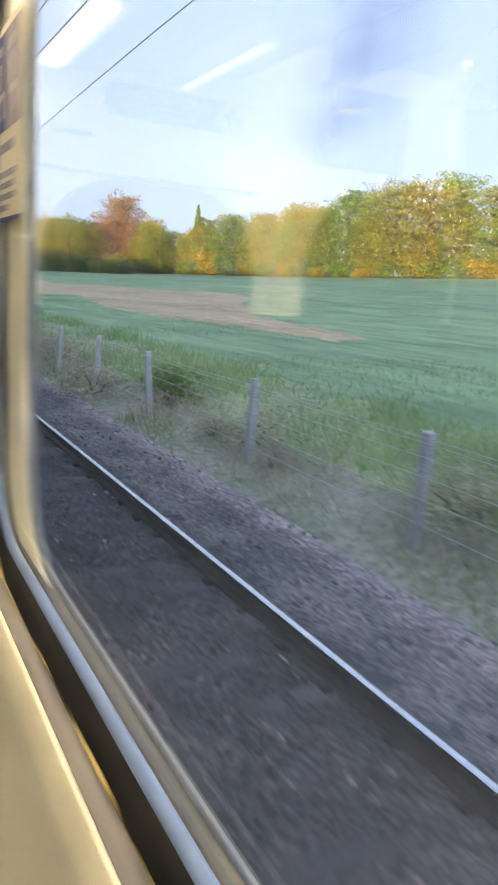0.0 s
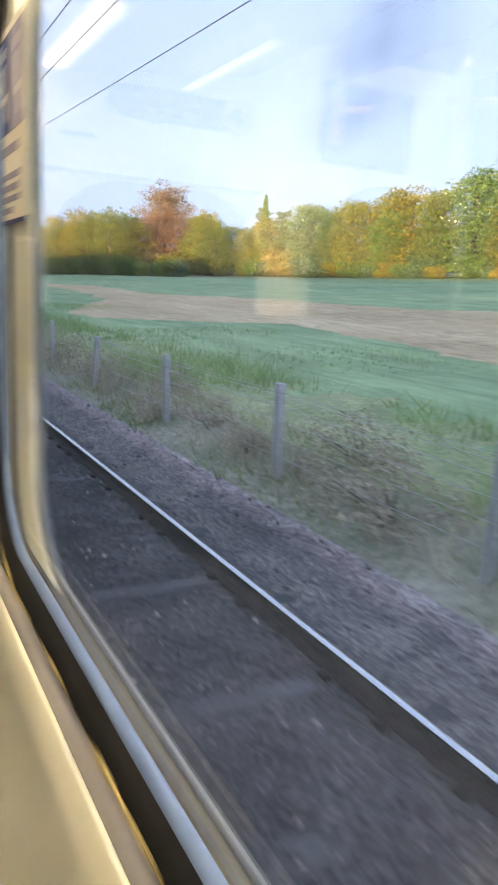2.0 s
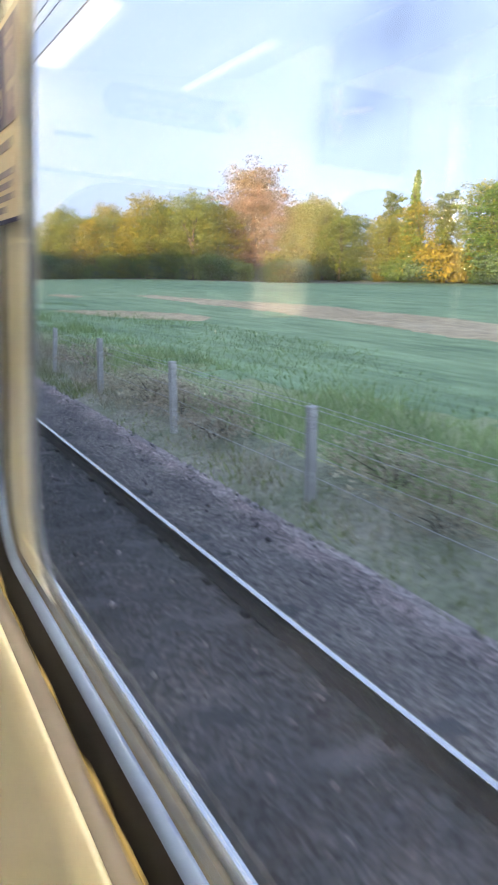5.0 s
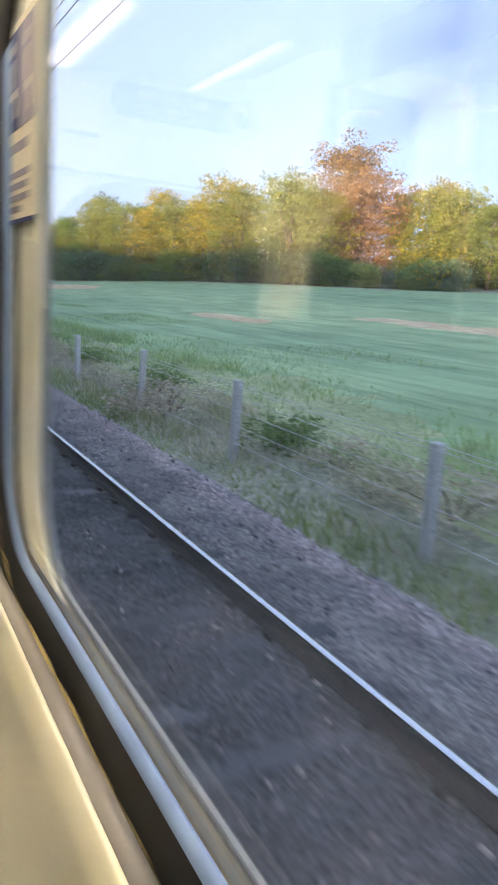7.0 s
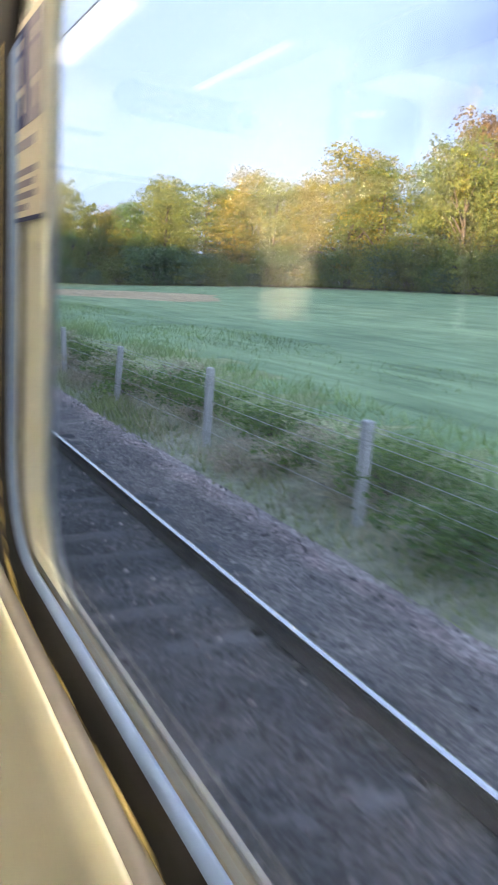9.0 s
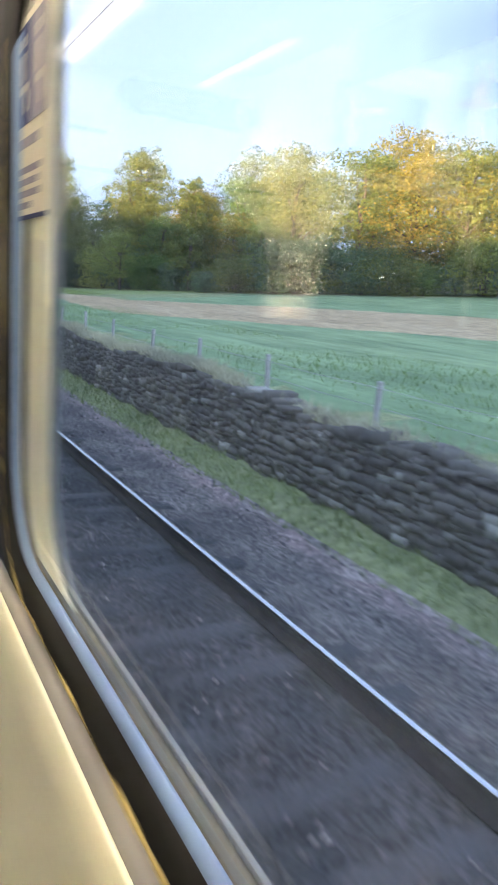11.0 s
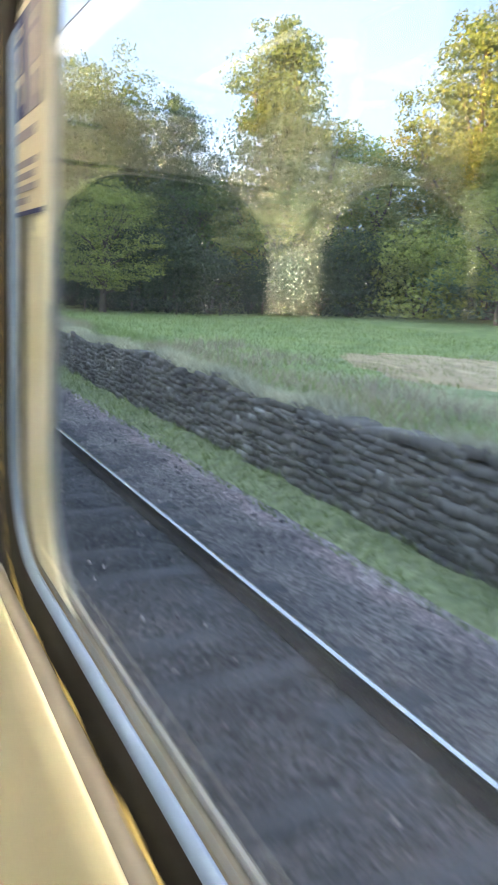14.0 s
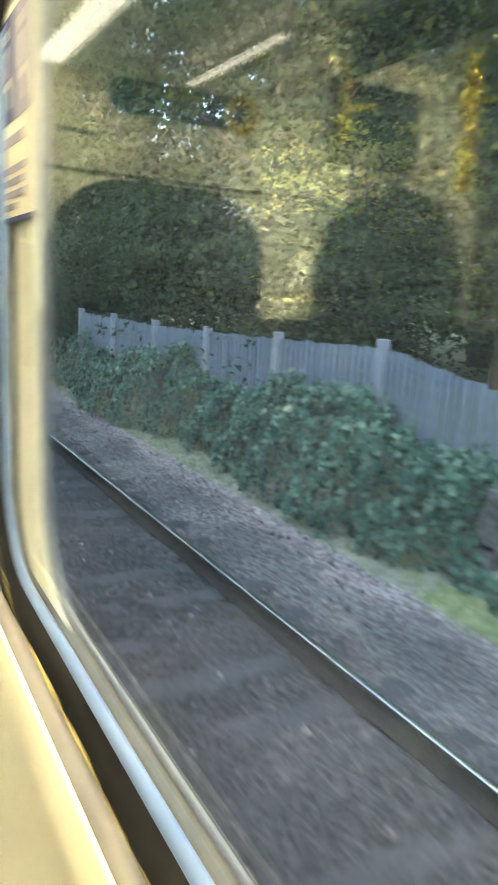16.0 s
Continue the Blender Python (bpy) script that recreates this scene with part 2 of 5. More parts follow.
LEAF = {
    "olive": island_surface("olive_leaves", ((0, (0.11, 0.173, 0.046)), (0.5, (0.225, 0.289, 0.074)), (1, (0.38, 0.375, 0.09))), 0.6, 0.35, 0.5),
    "yellow": island_surface("yellow_leaves", ((0, (0.141, 0.172, 0.043)), (0.45, (0.325, 0.31, 0.053)), (1, (0.56, 0.455, 0.064))), 0.6, 0.35, 0.5),
    "copper": island_surface("copper_leaves", ((0, (0.155, 0.115, 0.066)), (0.5, (0.345, 0.225, 0.118)), (1, (0.51, 0.345, 0.165))), 0.65, 0.35, 0.5, 0.08, keep=0.4),
    "green": island_surface("green_leaves", ((0, (0.084, 0.161, 0.045)), (0.5, (0.164, 0.295, 0.075)), (1, (0.328, 0.442, 0.100))), 0.5, 0.5, 0.5),
    "dark": island_surface("dark_hedge_leaves", ((0, (0.052, 0.110, 0.060)), (0.6, (0.115, 0.205, 0.101)), (1, (0.259, 0.362, 0.155))), 0.5, 0.6, 0.2),
    # Hedge green with the shade under the trees put into its colour.
    "hedge_shade": island_surface("shade_darkened_hedge_leaves", ((0, (0.022, 0.046, 0.022)), (0.6, (0.048, 0.086, 0.036)), (1, (0.125, 0.17, 0.066))), 0.45, 0.6, 0.2),
    # Darker copy of green: canopy shade painted into the leaf colour.
    "green_in_shade": island_surface("shade_painted_green_leaves", ((0, (0.034, 0.062, 0.022)), (0.5, (0.066, 0.118, 0.034)), (1, (0.14, 0.19, 0.048))), 0.45, 0.5, 0.35),
    "lime": island_surface("lime_leaves", ((0, (0.17, 0.235, 0.055)), (0.5, (0.32, 0.39, 0.09)), (1, (0.49, 0.55, 0.15))), 0.5, 0.8, 0.4),
    "ivy": island_surface("ivy_leaves", ((0, (0.045, 0.105, 0.082)), (0.6, (0.13, 0.265, 0.19)), (1, (0.40, 0.56, 0.43))), 0.35, 2, 0.15, keep=1.0),
    "grass": island_surface("grass_blades", ((0, (0.165, 0.235, 0.065)), (0.5, (0.285, 0.37, 0.125)), (1, (0.47, 0.51, 0.22))), 0.6, 0.7, 0.3, 0),
    "crop": island_surface("crop_blades", ((0, (0.17, 0.28, 0.11)), (0.5, (0.27, 0.40, 0.155)), (1, (0.40, 0.51, 0.20))), 0.6, 0.3, 0.3, 0),
    "rank": island_surface("rank_grass_blades", ((0, (0.22, 0.38, 0.13)), (0.5, (0.35, 0.54, 0.21)), (1, (0.52, 0.64, 0.32))), 0.6, 0.9, 0.6, 0),
    "lush": island_surface("lush_grass_blades", ((0, (0.215, 0.30, 0.085)), (0.5, (0.315, 0.41, 0.135)), (1, (0.46, 0.52, 0.21))), 0.6, 0.7, 0.3, 0),
    "straw": island_surface("bleached_grass", ((0, (0.46, 0.40, 0.29)), (0.5, (0.68, 0.61, 0.46)), (1, (0.85, 0.80, 0.66))), 0.8, 0.6, 0.45, 0),
    "dry": island_surface("dry_stems", ((0, (0.33, 0.28, 0.19)), (0.5, (0.55, 0.48, 0.345)), (1, (0.80, 0.72, 0.55))), 0.8, 0.6, 0.2, 0),
}


def field_material(name, green):
    m, nt, bsdf = nodes_of(name)
    if green:
        big = ramp(nt, noise_tex(nt, 0.05, 5, 0.6, (1, 0.35, 1)), ((0.3, (0.185, 0.315, 0.16)), (0.5, (0.25, 0.385, 0.19)), (0.72, (0.33, 0.45, 0.22))))
        rows = noise_tex(nt, 1.2, 4, 0.6, (1.6, 0.12, 1))
        big = blend(nt, "MULTIPLY", 0.7, big, ramp(nt, rows, ((0.34, (0.62, 0.66, 0.62)), (0.6, (1.15, 1.15, 1.15)))))
        tufts = noise_tex(nt, 0.5, 5, 0.7, (1, 0.4, 1))
        big = blend(nt, "MULTIPLY", 0.7, big, ramp(nt, tufts, ((0.36, (0.55, 0.62, 0.55)), (0.58, (1.15, 1.12, 1.1)))))
    else:
        big = ramp(nt, noise_tex(nt, 0.25, 5, 0.6, (1, 0.3, 1)), ((0.3, (0.45, 0.335, 0.185)), (0.5, (0.585, 0.445, 0.255)), (0.7, (0.67, 0.525, 0.32))))
        rows = noise_tex(nt, 2.5, 5, 0.7, (1.6, 0.35, 1))
        big = blend(nt, "MULTIPLY", 0.8, big, ramp(nt, rows, ((0.35, (0.5, 0.5, 0.48)), (0.6, (1.2, 1.2, 1.2)))))
    nt.links.new(big, bsdf.inputs["Base Color"])
    bsdf.inputs["Roughness"].default_value = 0.95
    bump(nt, bsdf, rows, 0.9, 0.12)
    return m


M_FIELD, M_SOIL = field_material("young_crop", True), field_material("ploughed_soil", False)
# Turf of the added hill, out of view, that shades the field.
M_SUN_BLOCK_HILL = surface("sun_blocking_hill", ((0.3, (0.05, 0.08, 0.03)), (0.7, (0.10, 0.12, 0.05))), 0.05, 1.0, 0.95, relief=0.5, dist=0.1)


def glass_material(name, dirt):
    """Clear glass with mirror gloss by angle from both of its faces, and a thin film of dirt that scatters light."""
    m, nt, bsdf = nodes_of(name)
    nt.nodes.remove(bsdf)
    clear = nt.nodes.new("ShaderNodeBsdfTransparent")
    clear.inputs[0].default_value = (0.95, 0.97, 0.96, 1)
    film = nt.nodes.new("ShaderNodeBsdfTranslucent")
    film.inputs[0].default_value = (0.80, 0.82, 0.80, 1)
    dusty = nt.nodes.new("ShaderNodeMixShader")
    if dirt:
        amount = nt.nodes.new("ShaderNodeMath")
        amount.operation = "MULTIPLY"
        nt.links.new(noise_tex(nt, 3.0, 5, 0.6, (1, 0.15, 1)), amount.inputs[0])
        amount.inputs[1].default_value = dirt
        nt.links.new(amount.outputs[0], dusty.inputs[0])
    else:
        dusty.inputs[0].default_value = 0.0
    nt.links.new(clear.outputs[0], dusty.inputs[1])
    nt.links.new(film.outputs[0], dusty.inputs[2])
    gloss = nt.nodes.new("ShaderNodeBsdfGlossy")
    gloss.inputs["Roughness"].default_value = 0.0
    fres = nt.nodes.new("ShaderNodeFresnel")
    fres.inputs[0].default_value = 1.5
    mx = nt.nodes.new("ShaderNodeMixShader")
    both = nt.nodes.new("ShaderNodeMath")
    both.operation, both.inputs[1].default_value, both.inputs[2].default_value = "MULTIPLY_ADD", 0.30, 0.10
    nt.links.new(fres.outputs[0], both.inputs[0])
    nt.links.new(both.outputs[0], mx.inputs[0])
    nt.links.new(dusty.outputs[0], mx.inputs[1])
    nt.links.new(gloss.outputs[0], mx.inputs[2])
    nt.links.new(mx.outputs[0], nt.nodes["Material Output"].inputs[0])
    return m


M_GLASS = glass_material("window_glass", 0)
M_DIRTYGLASS = glass_material("dusty_outer_glass", 0.085)


def grime_material():
    """Sooty blue-grey run marks on the glass, that thin out towards one side and downwards."""
    m, nt, bsdf = nodes_of("grime_on_glass")
    nt.nodes.remove(bsdf)
    c = nt.nodes.new("ShaderNodeTexCoord")
    xyz = nt.nodes.new("ShaderNodeSeparateXYZ")
    nt.links.new(c.outputs["Generated"], xyz.inputs[0])
    fade = nt.nodes.new("ShaderNodeMapRange")
    fade.inputs[1].default_value, fade.inputs[2].default_value, fade.inputs[3].default_value, fade.inputs[4].default_value = 0.98, 0.70, 0.0, 1.0
    nt.links.new(xyz.outputs[1], fade.inputs[0])
    low = nt.nodes.new("ShaderNodeMapRange")
    low.inputs[1].default_value, low.inputs[2].default_value = 0.0, 0.55
    nt.links.new(xyz.outputs[2], low.inputs[0])
    spots = nt.nodes.new("ShaderNodeMapRange")
    spots.inputs[1].default_value, spots.inputs[2].default_value = 0.44, 0.66
    nt.links.new(noise_tex(nt, 34, 2, 0.5, (1, 1.5, 0.75)), spots.inputs[0])
    amount = spots.outputs[0]
    for f in (fade.outputs[0], low.outputs[0]):
        mul = nt.nodes.new("ShaderNodeMath")
        mul.operation = "MULTIPLY"
        nt.links.new(amount, mul.inputs[0])
        nt.links.new(f, mul.inputs[1])
        amount = mul.outputs[0]
    clear = nt.nodes.new("ShaderNodeBsdfTransparent")
    nt.links.new(blend(nt, "MIX", amount, (1, 1, 1), (0.16, 0.20, 0.30)), clear.inputs[0])
    nt.links.new(clear.outputs[0], nt.nodes["Material Output"].inputs[0])
    return m


M_GRIME = grime_material()


def lamp_material(name, strength):
    m, nt, bsdf = nodes_of(name)
    bsdf.inputs["Base Color"].default_value = (0.9, 0.9, 0.85, 1)
    bsdf.inputs["Emission Color"].default_value = (1.0, 0.93, 0.76, 1)
    bsdf.inputs["Emission Strength"].default_value = strength
    return m


# Two unseen fill lights, added to brighten the sill and the bulkheads.
M_FILL_LAMP = lamp_material("near_fill", 9.2)
M_FILL_LAMP_FAR = lamp_material("screened_fill", 31.0)
M_DIMLAMP, M_FAINTLAMP = lamp_material("dim_diffuser", 0.3), lamp_material("faint_diffuser", 0.2)

# ---- building helpers ----
rng = np.random.default_rng(7)


def mesh_from(name, verts, faces, material):
    """One mesh from arrays of points and of faces with equally many corners."""
    verts, faces = np.asarray(verts, dtype=np.float32), np.asarray(faces, dtype=np.int32)
    me = bpy.data.meshes.new(name)
    k = faces.shape[1]
    me.vertices.add(len(verts))
    me.vertices.foreach_set("co", verts.ravel())
    me.loops.add(faces.size)
    me.loops.foreach_set("vertex_index", faces.ravel())
    me.polygons.add(len(faces))
    me.polygons.foreach_set("loop_start", np.arange(len(faces), dtype=np.int32) * k)
    me.update(calc_edges=True)
    me.materials.append(material)
    return me


def part(name, bm, material, parent=None, label=""):
    """Links a bmesh, or a finished mesh, as one mesh object."""
    if isinstance(bm, bmesh.types.BMesh):
        me = bpy.data.meshes.new(name)
        bm.to_mesh(me)
        bm.free()
        me.materials.append(material)
    else:
        me = bm
    ob = new(name, me)
    if parent is not None:
        ob.parent = parent
    if label:
        tagged(ob, label)
    return ob


def block(x0, x1, y0, y1, z0, z1, bevel=0.0):
    bm = bmesh.new()
    bmesh.ops.create_cube(bm, size=1, matrix=Matrix.LocRotScale(((x0 + x1) / 2, (y0 + y1) / 2, (z0 + z1) / 2), None, (x1 - x0, y1 - y0, z1 - z0)))
    if bevel:
        bmesh.ops.bevel(bm, geom=bm.edges[:], offset=bevel, segments=1, affect="EDGES")
    return bm


def extrude_section(name, section, y0, y1, material, steps=1, wobble=0.0, closed=True):
    """A constant cross-section of (x, z) corners drawn out along the track."""
    n = len(section)
    ys = np.linspace(y0, y1, steps + 1)
    sec = np.array(section)
    verts = np.concatenate([np.column_stack((sec[:, 0] + wobble * rng.normal(size=n), np.full(n, y), sec[:, 1] + wobble * rng.normal(size=n))) for y in ys])
    faces = [(i * n + j, i * n + (j + 1) % n, (i + 1) * n + (j + 1) % n, (i + 1) * n + j) for i in range(steps) for j in range(n if closed else n - 1)]
    return mesh_from(name, verts, faces, material)


def tube(points, radii, sides=6):
    """Points and faces of a tapered tube along a line of points."""
    pts = np.array(points, dtype=float)
    verts, faces = [], []
    for i, (p, r) in enumerate(zip(pts, radii)):
        d = pts[min(i + 1, len(pts) - 1)] - pts[max(i - 1, 0)]
        d /= np.linalg.norm(d) + 1e-9
        a = np.cross(d, (0.3, 0.9, 0.2))
        a /= np.linalg.norm(a) + 1e-9
        b = np.cross(d, a)
        for k in range(sides):
            w = 2 * math.pi * k / sides
            verts.append(p + r * (math.cos(w) * a + math.sin(w) * b))
    for i in range(len(pts) - 1):
        for k in range(sides):
            faces.append((i * sides + k, i * sides + (k + 1) % sides, (i + 1) * sides + (k + 1) % sides, (i + 1) * sides + k))
    return np.array(verts), np.array(faces)


def tubes_mesh(name, runs, material, sides=6):
    vs, fs, base = [], [], 0
    for points, radii in runs:
        v, f = tube(points, radii, sides)
        vs.append(v)
        fs.append(f + base)
        base += len(v)
    me = mesh_from(name, np.concatenate(vs), np.concatenate(fs), material)
    me.polygons.foreach_set("use_smooth", np.ones(len(me.polygons), dtype=bool))
    return me


def leaf_mesh(name, centres, normals, sizes, material, slim=0.6, single=False):
    """Bent leaves, one at every centre: rhombic, or for far crowns a single triangle each."""
    n = len(centres)
    nrm = normals / (np.linalg.norm(normals, axis=1, keepdims=True) + 1e-9)
    t = rng.normal(size=(n, 3))
    t -= nrm * np.sum(t * nrm, axis=1, keepdims=True)
    t /= np.linalg.norm(t, axis=1, keepdims=True) + 1e-9
    b = np.cross(nrm, t)
    s = sizes[:, None]
    bend = nrm * s * rng.uniform(-0.25, 0.25, size=(n, 1))
    if single:
        verts = np.stack((centres - t * s * 0.6, centres + b * s * slim * 0.8 + bend, centres + t * s * 0.6), axis=1).reshape(-1, 3)
        return mesh_from(name, verts, np.arange(3 * n).reshape(-1, 3), material)
    verts = np.stack((centres - t * s * 0.5, centres + b * s * slim * 0.5 + bend, centres + t * s * 0.5, centres - b * s * slim * 0.5 + bend), axis=1).reshape(-1, 3)
    q = np.arange(n)[:, None] * 4
    faces = np.concatenate((q + (0, 1, 2), q + (0, 2, 3)))
    return mesh_from(name, verts, faces, material)


def blade_mesh(name, roots, heights, width, material, lean=0.35):
    """Grass blades: one bent triangle pair each."""
    n = len(roots)
    a = rng.uniform(0, 2 * math.pi, n)
    side = np.column_stack((np.cos(a), np.sin(a), np.zeros(n))) * width
    tip = roots + np.column_stack((rng.normal(0, lean, n) * heights, rng.normal(0, lean, n) * heights, heights))
    verts = np.stack((roots - side, roots + side, tip), axis=1).reshape(-1, 3)
    return mesh_from(name, verts, np.arange(3 * n).reshape(-1, 3), material)


def soft_noise(x, y, scale, seed=0.0):
    return noise.noise(Vector((x * scale + seed, y * scale - seed, seed * 1.7)))


def pts_noise(xy, scale, seed=0.0):
    return np.array([soft_noise(x, y, scale, seed) for x, y in xy])

# ---- ground, field and trackbed ----
RAIL_X = 2.92
NEAR_RAIL_X = RAIL_X - 1.505
# Hill left of x -12 is unseen, added to block the low sun.
PROFILE_X = (-4000, -900, -400, -230, -110, -40, -12, -3.6, 3.65, 3.95, 4.2, 4.5, 5.0, 5.6, 9.5, 18.5, 28, 61, 91, 98, 106, 130, 200, 4000)
PROFILE_Z = (29.5, 29.5, 29.5, 28.5, 12, 2, -0.35, -0.5, -0.4, -0.2, -0.08, 0.0, 0.1, 0.3, 0.48, 0.7, 1.3, 3.9, 5.5, 6.4, 7.2, 8.6, 10, 10)
EDGE_Y = (-100, 0, 160, 212, 222, 245, 262, 277, 284, 294, 299, 306, 318, 323, 326, 330)
EDGE_X = (114, 111, 105, 99, 73, 66, 63, 57, 48, 41, 35, 31, 25, 19, 12, 6.5)


def smooth(a, b, v):
    t = np.clip((np.asarray(v, dtype=float) - a) / (b - a), 0, 1)
    return t * t * (3 - 2 * t)


def land(x, y):
    """Height of the ground."""
    x, y = np.asarray(x, dtype=float), np.asarray(y, dtype=float)
    z = np.interp(x, PROFILE_X, PROFILE_Z)
    z = z + 0.5 * smooth(329, 333, y) * smooth(4.8, 5.5, x) * (1 - smooth(60, 90, x))
    z = z + 0.6 * np.sin(y * 0.021 + 1) * smooth(30, 110, x) * (1 - smooth(150, 260, x))
    return z + 1.2 * np.sin(y * 0.05) * smooth(-40, -120, x)


def wood_edge(y):
    return np.interp(y, EDGE_Y, EDGE_X)


def sheet(name, xs, ys, height, material_at, materials):
    xs, ys = np.asarray(xs, dtype=float), np.asarray(ys, dtype=float)
    gx, gy = np.meshgrid(xs, ys)
    verts = np.column_stack((gx.ravel(), gy.ravel(), height(gx, gy).ravel()))
    n = len(xs)
    i, j = np.meshgrid(np.arange(len(ys) - 1), np.arange(n - 1), indexing="ij")
    a = (i * n + j).ravel()
    faces = np.column_stack((a, a + 1, a + n + 1, a + n))
    me = mesh_from(name, verts, faces, materials[0])
    for m in materials[1:]:
        me.materials.append(m)
    cx, cy = (xs[j] + xs[j + 1]).ravel() / 2, (ys[i] + ys[i + 1]).ravel() / 2
    me.polygons.foreach_set("material_index", material_at(cx, cy).astype(np.int32))
    me.polygons.foreach_set("use_smooth", np.ones(len(faces), dtype=bool))
    return me


def ground_zone(x, y):
    zone = np.where(x < -3.6, 3, np.where(x < 4.2, 0, 1))
    verge = 6.6 + 0.8 * np.sin(y * 0.13) + 0.5 * np.sin(y * 0.41) + 0.5 * np.sin(y * 3.7) * np.sin(y * 1.9 + 1) + 0.4 * np.sin(y * 23.0)
    zone = np.where((x > 5.5) & (x < verge + 1.6), 4, zone)
    zone = np.where((y > 214) & (x > 4.2) & (x < 60), 4, zone)
    zone = np.where((x > verge + 1.6) & (x < wood_edge(y) - 0.5) & (y < 284 + 0.3 * x + 2 * np.sin(x * 1.7) + np.sin(x * 9.0)), 2, zone)
    zone = np.where((y > 331) & (x > 4.2) & (x < 6), 1, zone)
    zone = np.where((y > 302 + 2 * np.sin(x * 2.1)) & (y < 331) & (x > 5.3) & (x < 40), 5, zone)
    return zone


def ground_height(x, y):
    rough = 0.05 * np.sin(x * 3.1 + y * 1.7) * np.sin(y * 2.3 - x) + 0.04 * np.sin(x * 7.3 - y * 5.1)
    return land(x, y) + rough * smooth(4.4, 5.0, x) * (1 - smooth(7, 12, x))


near_x = np.concatenate(((-4000, -1500, -900, -400, -300, -230, -170, -110, -75, -40, -25, -12, -3.6, 3.65, 3.95), np.arange(4.1, 8.1, 0.2), (8.5, 9, 9.5, 10, 11, 12, 13.5, 15, 17.5, 20, 22.5, 25, 27.5, 30, 35, 40, 48, 57, 66, 75, 85, 98, 106, 118, 130, 160, 200, 400, 1000, 4000)))
near_y = np.concatenate(((-4000, -1500, -600, -300, -150, -60), np.arange(-20, 401, 0.5), (430, 500, 600, 800, 1200, 2000, 4000)))
ground = part("ground", sheet("ground", near_x, near_y, ground_height, ground_zone, (M_CESS, M_VERGE, M_FIELD, M_SUN_BLOCK_HILL, M_RANK, M_MEADOW)), None)
tagged(ground, "gently rising farmland with young green crop beyond a rough verge", "ground", kind="structure")


def bed_height(x, y):
    h = np.interp(x, (-3.4, -2.8, 0.2, 0.9, 3.45, 3.8, 4.26), (-0.6, -0.2, -0.19, -0.178, -0.178, -0.16, -0.07))
    return h + 0.018 * np.sin(x * 23 + y * 31) * np.sin(y * 17 - x * 9) + 0.014 * np.sin(y * 47 + x * 13) + 0.02 * np.sin(y * 3.1 + x * 2)


trackbed = part("trackbed", sheet("trackbed", np.concatenate((np.arange(-3.4, 1.2, 0.4), np.arange(1.2, 4.25, 0.1))), np.arange(-30, 420, 0.16), bed_height,
                                  lambda x, y: np.zeros(x.shape), (M_BALLAST,)), None)
tagged(trackbed, "dark grey crushed stone ballast under the railway", "ballast", kind="structure")


def soil_patch(name, rows, label):
    """Bare ploughed ground laid over the crop: rows of (y, near x, far x), with a ragged edge."""
    ys = np.arange(rows[0][0], rows[-1][0], 0.5)
    lo = np.interp(ys, [r[0] for r in rows], [r[1] for r in rows])
    hi = np.interp(ys, [r[0] for r in rows], [r[2] for r in rows])
    seed = rows[0][0] * 0.37
    lo = lo + np.array([1.0 * soft_noise(0, y, 0.16, seed) + 0.5 * soft_noise(3, y, 0.7, seed) for y in ys])
    hi = hi + np.array([1.2 * soft_noise(9, y, 0.12, seed) + 0.5 * soft_noise(7, y, 0.6, seed) for y in ys])
    u = np.linspace(0, 1, 40)
    gx = lo[:, None] + (np.maximum(hi - lo, 0.05))[:, None] * u
    gy = np.repeat(ys[:, None], 40, axis=1)
    z = land(gx, gy) - 0.03 + 0.08 * np.minimum(1, 5 * np.sin(u * math.pi))[None, :] * np.clip(np.minimum(ys - ys[0], ys[-1] - ys) / 1.5, 0, 1)[:, None] + 0.03 * np.sin(gx * 5 + gy * 0.7) * np.sin(gy * 1.9)
    a = (np.arange(len(ys) - 1)[:, None] * 40 + np.arange(39)).ravel()
    me = mesh_from(name, np.column_stack((gx.ravel(), gy.ravel(), z.ravel())), np.column_stack((a, a + 1, a + 41, a + 40)), M_SOIL)
    me.polygons.foreach_set("use_smooth", np.ones(len(a), dtype=bool))
    return tagged(part(name, me, M_SOIL), label, "soil", kind="structure")


BROWN = "pale brown bare ploughed soil between strips of crop"
SMALL = "small bare brown patch in the young crop"
soil_patch("bare_soil", ((24, 17, 19), (40, 15.3, 22), (50, 15.5, 27), (66, 18, 35), (74, 20, 36), (80, 10.5, 34), (86, 10.8, 33.5), (95, 14, 33), (104, 18.5, 32), (119, 22.5, 29), (150, 25.5, 32.5), (182, 27.5, 29)), BROWN)
soil_patch("bare_soil", ((245, 26, 30), (258, 21, 36), (268, 14.2, 33), (274, 13.8, 30), (281, 14.5, 26), (287, 15.3, 21.5), (294, 13.2, 20.5), (299, 11.6, 19.5), (303, 12.4, 17.5), (306, 14, 14.8)), BROWN)
soil_patch("bare_soil", ((140, 16.5, 17.5), (143.5, 14.0, 19.5), (147.5, 11.9, 19.8), (150.5, 11.6, 18.5), (153, 12.6, 14.2)), SMALL)
soil_patch("bare_soil", ((179, 20.4, 20.9), (181, 19.4, 22.6), (187, 19.7, 22.8), (190.5, 20.6, 21.4)), SMALL)

# ---- railway track ----
HEAD, WEB, FOOT = 0.036, 0.010, 0.070


def rail_section(x):
    right = [(FOOT, -0.158), (FOOT, -0.148), (0.022, -0.130), (WEB, -0.118), (WEB, -0.048), (HEAD, -0.036), (HEAD, -0.008), (0.026, -0.001)]
    return [(x + a, b) for a, b in right] + [(x - a, b) for a, b in reversed(right)]


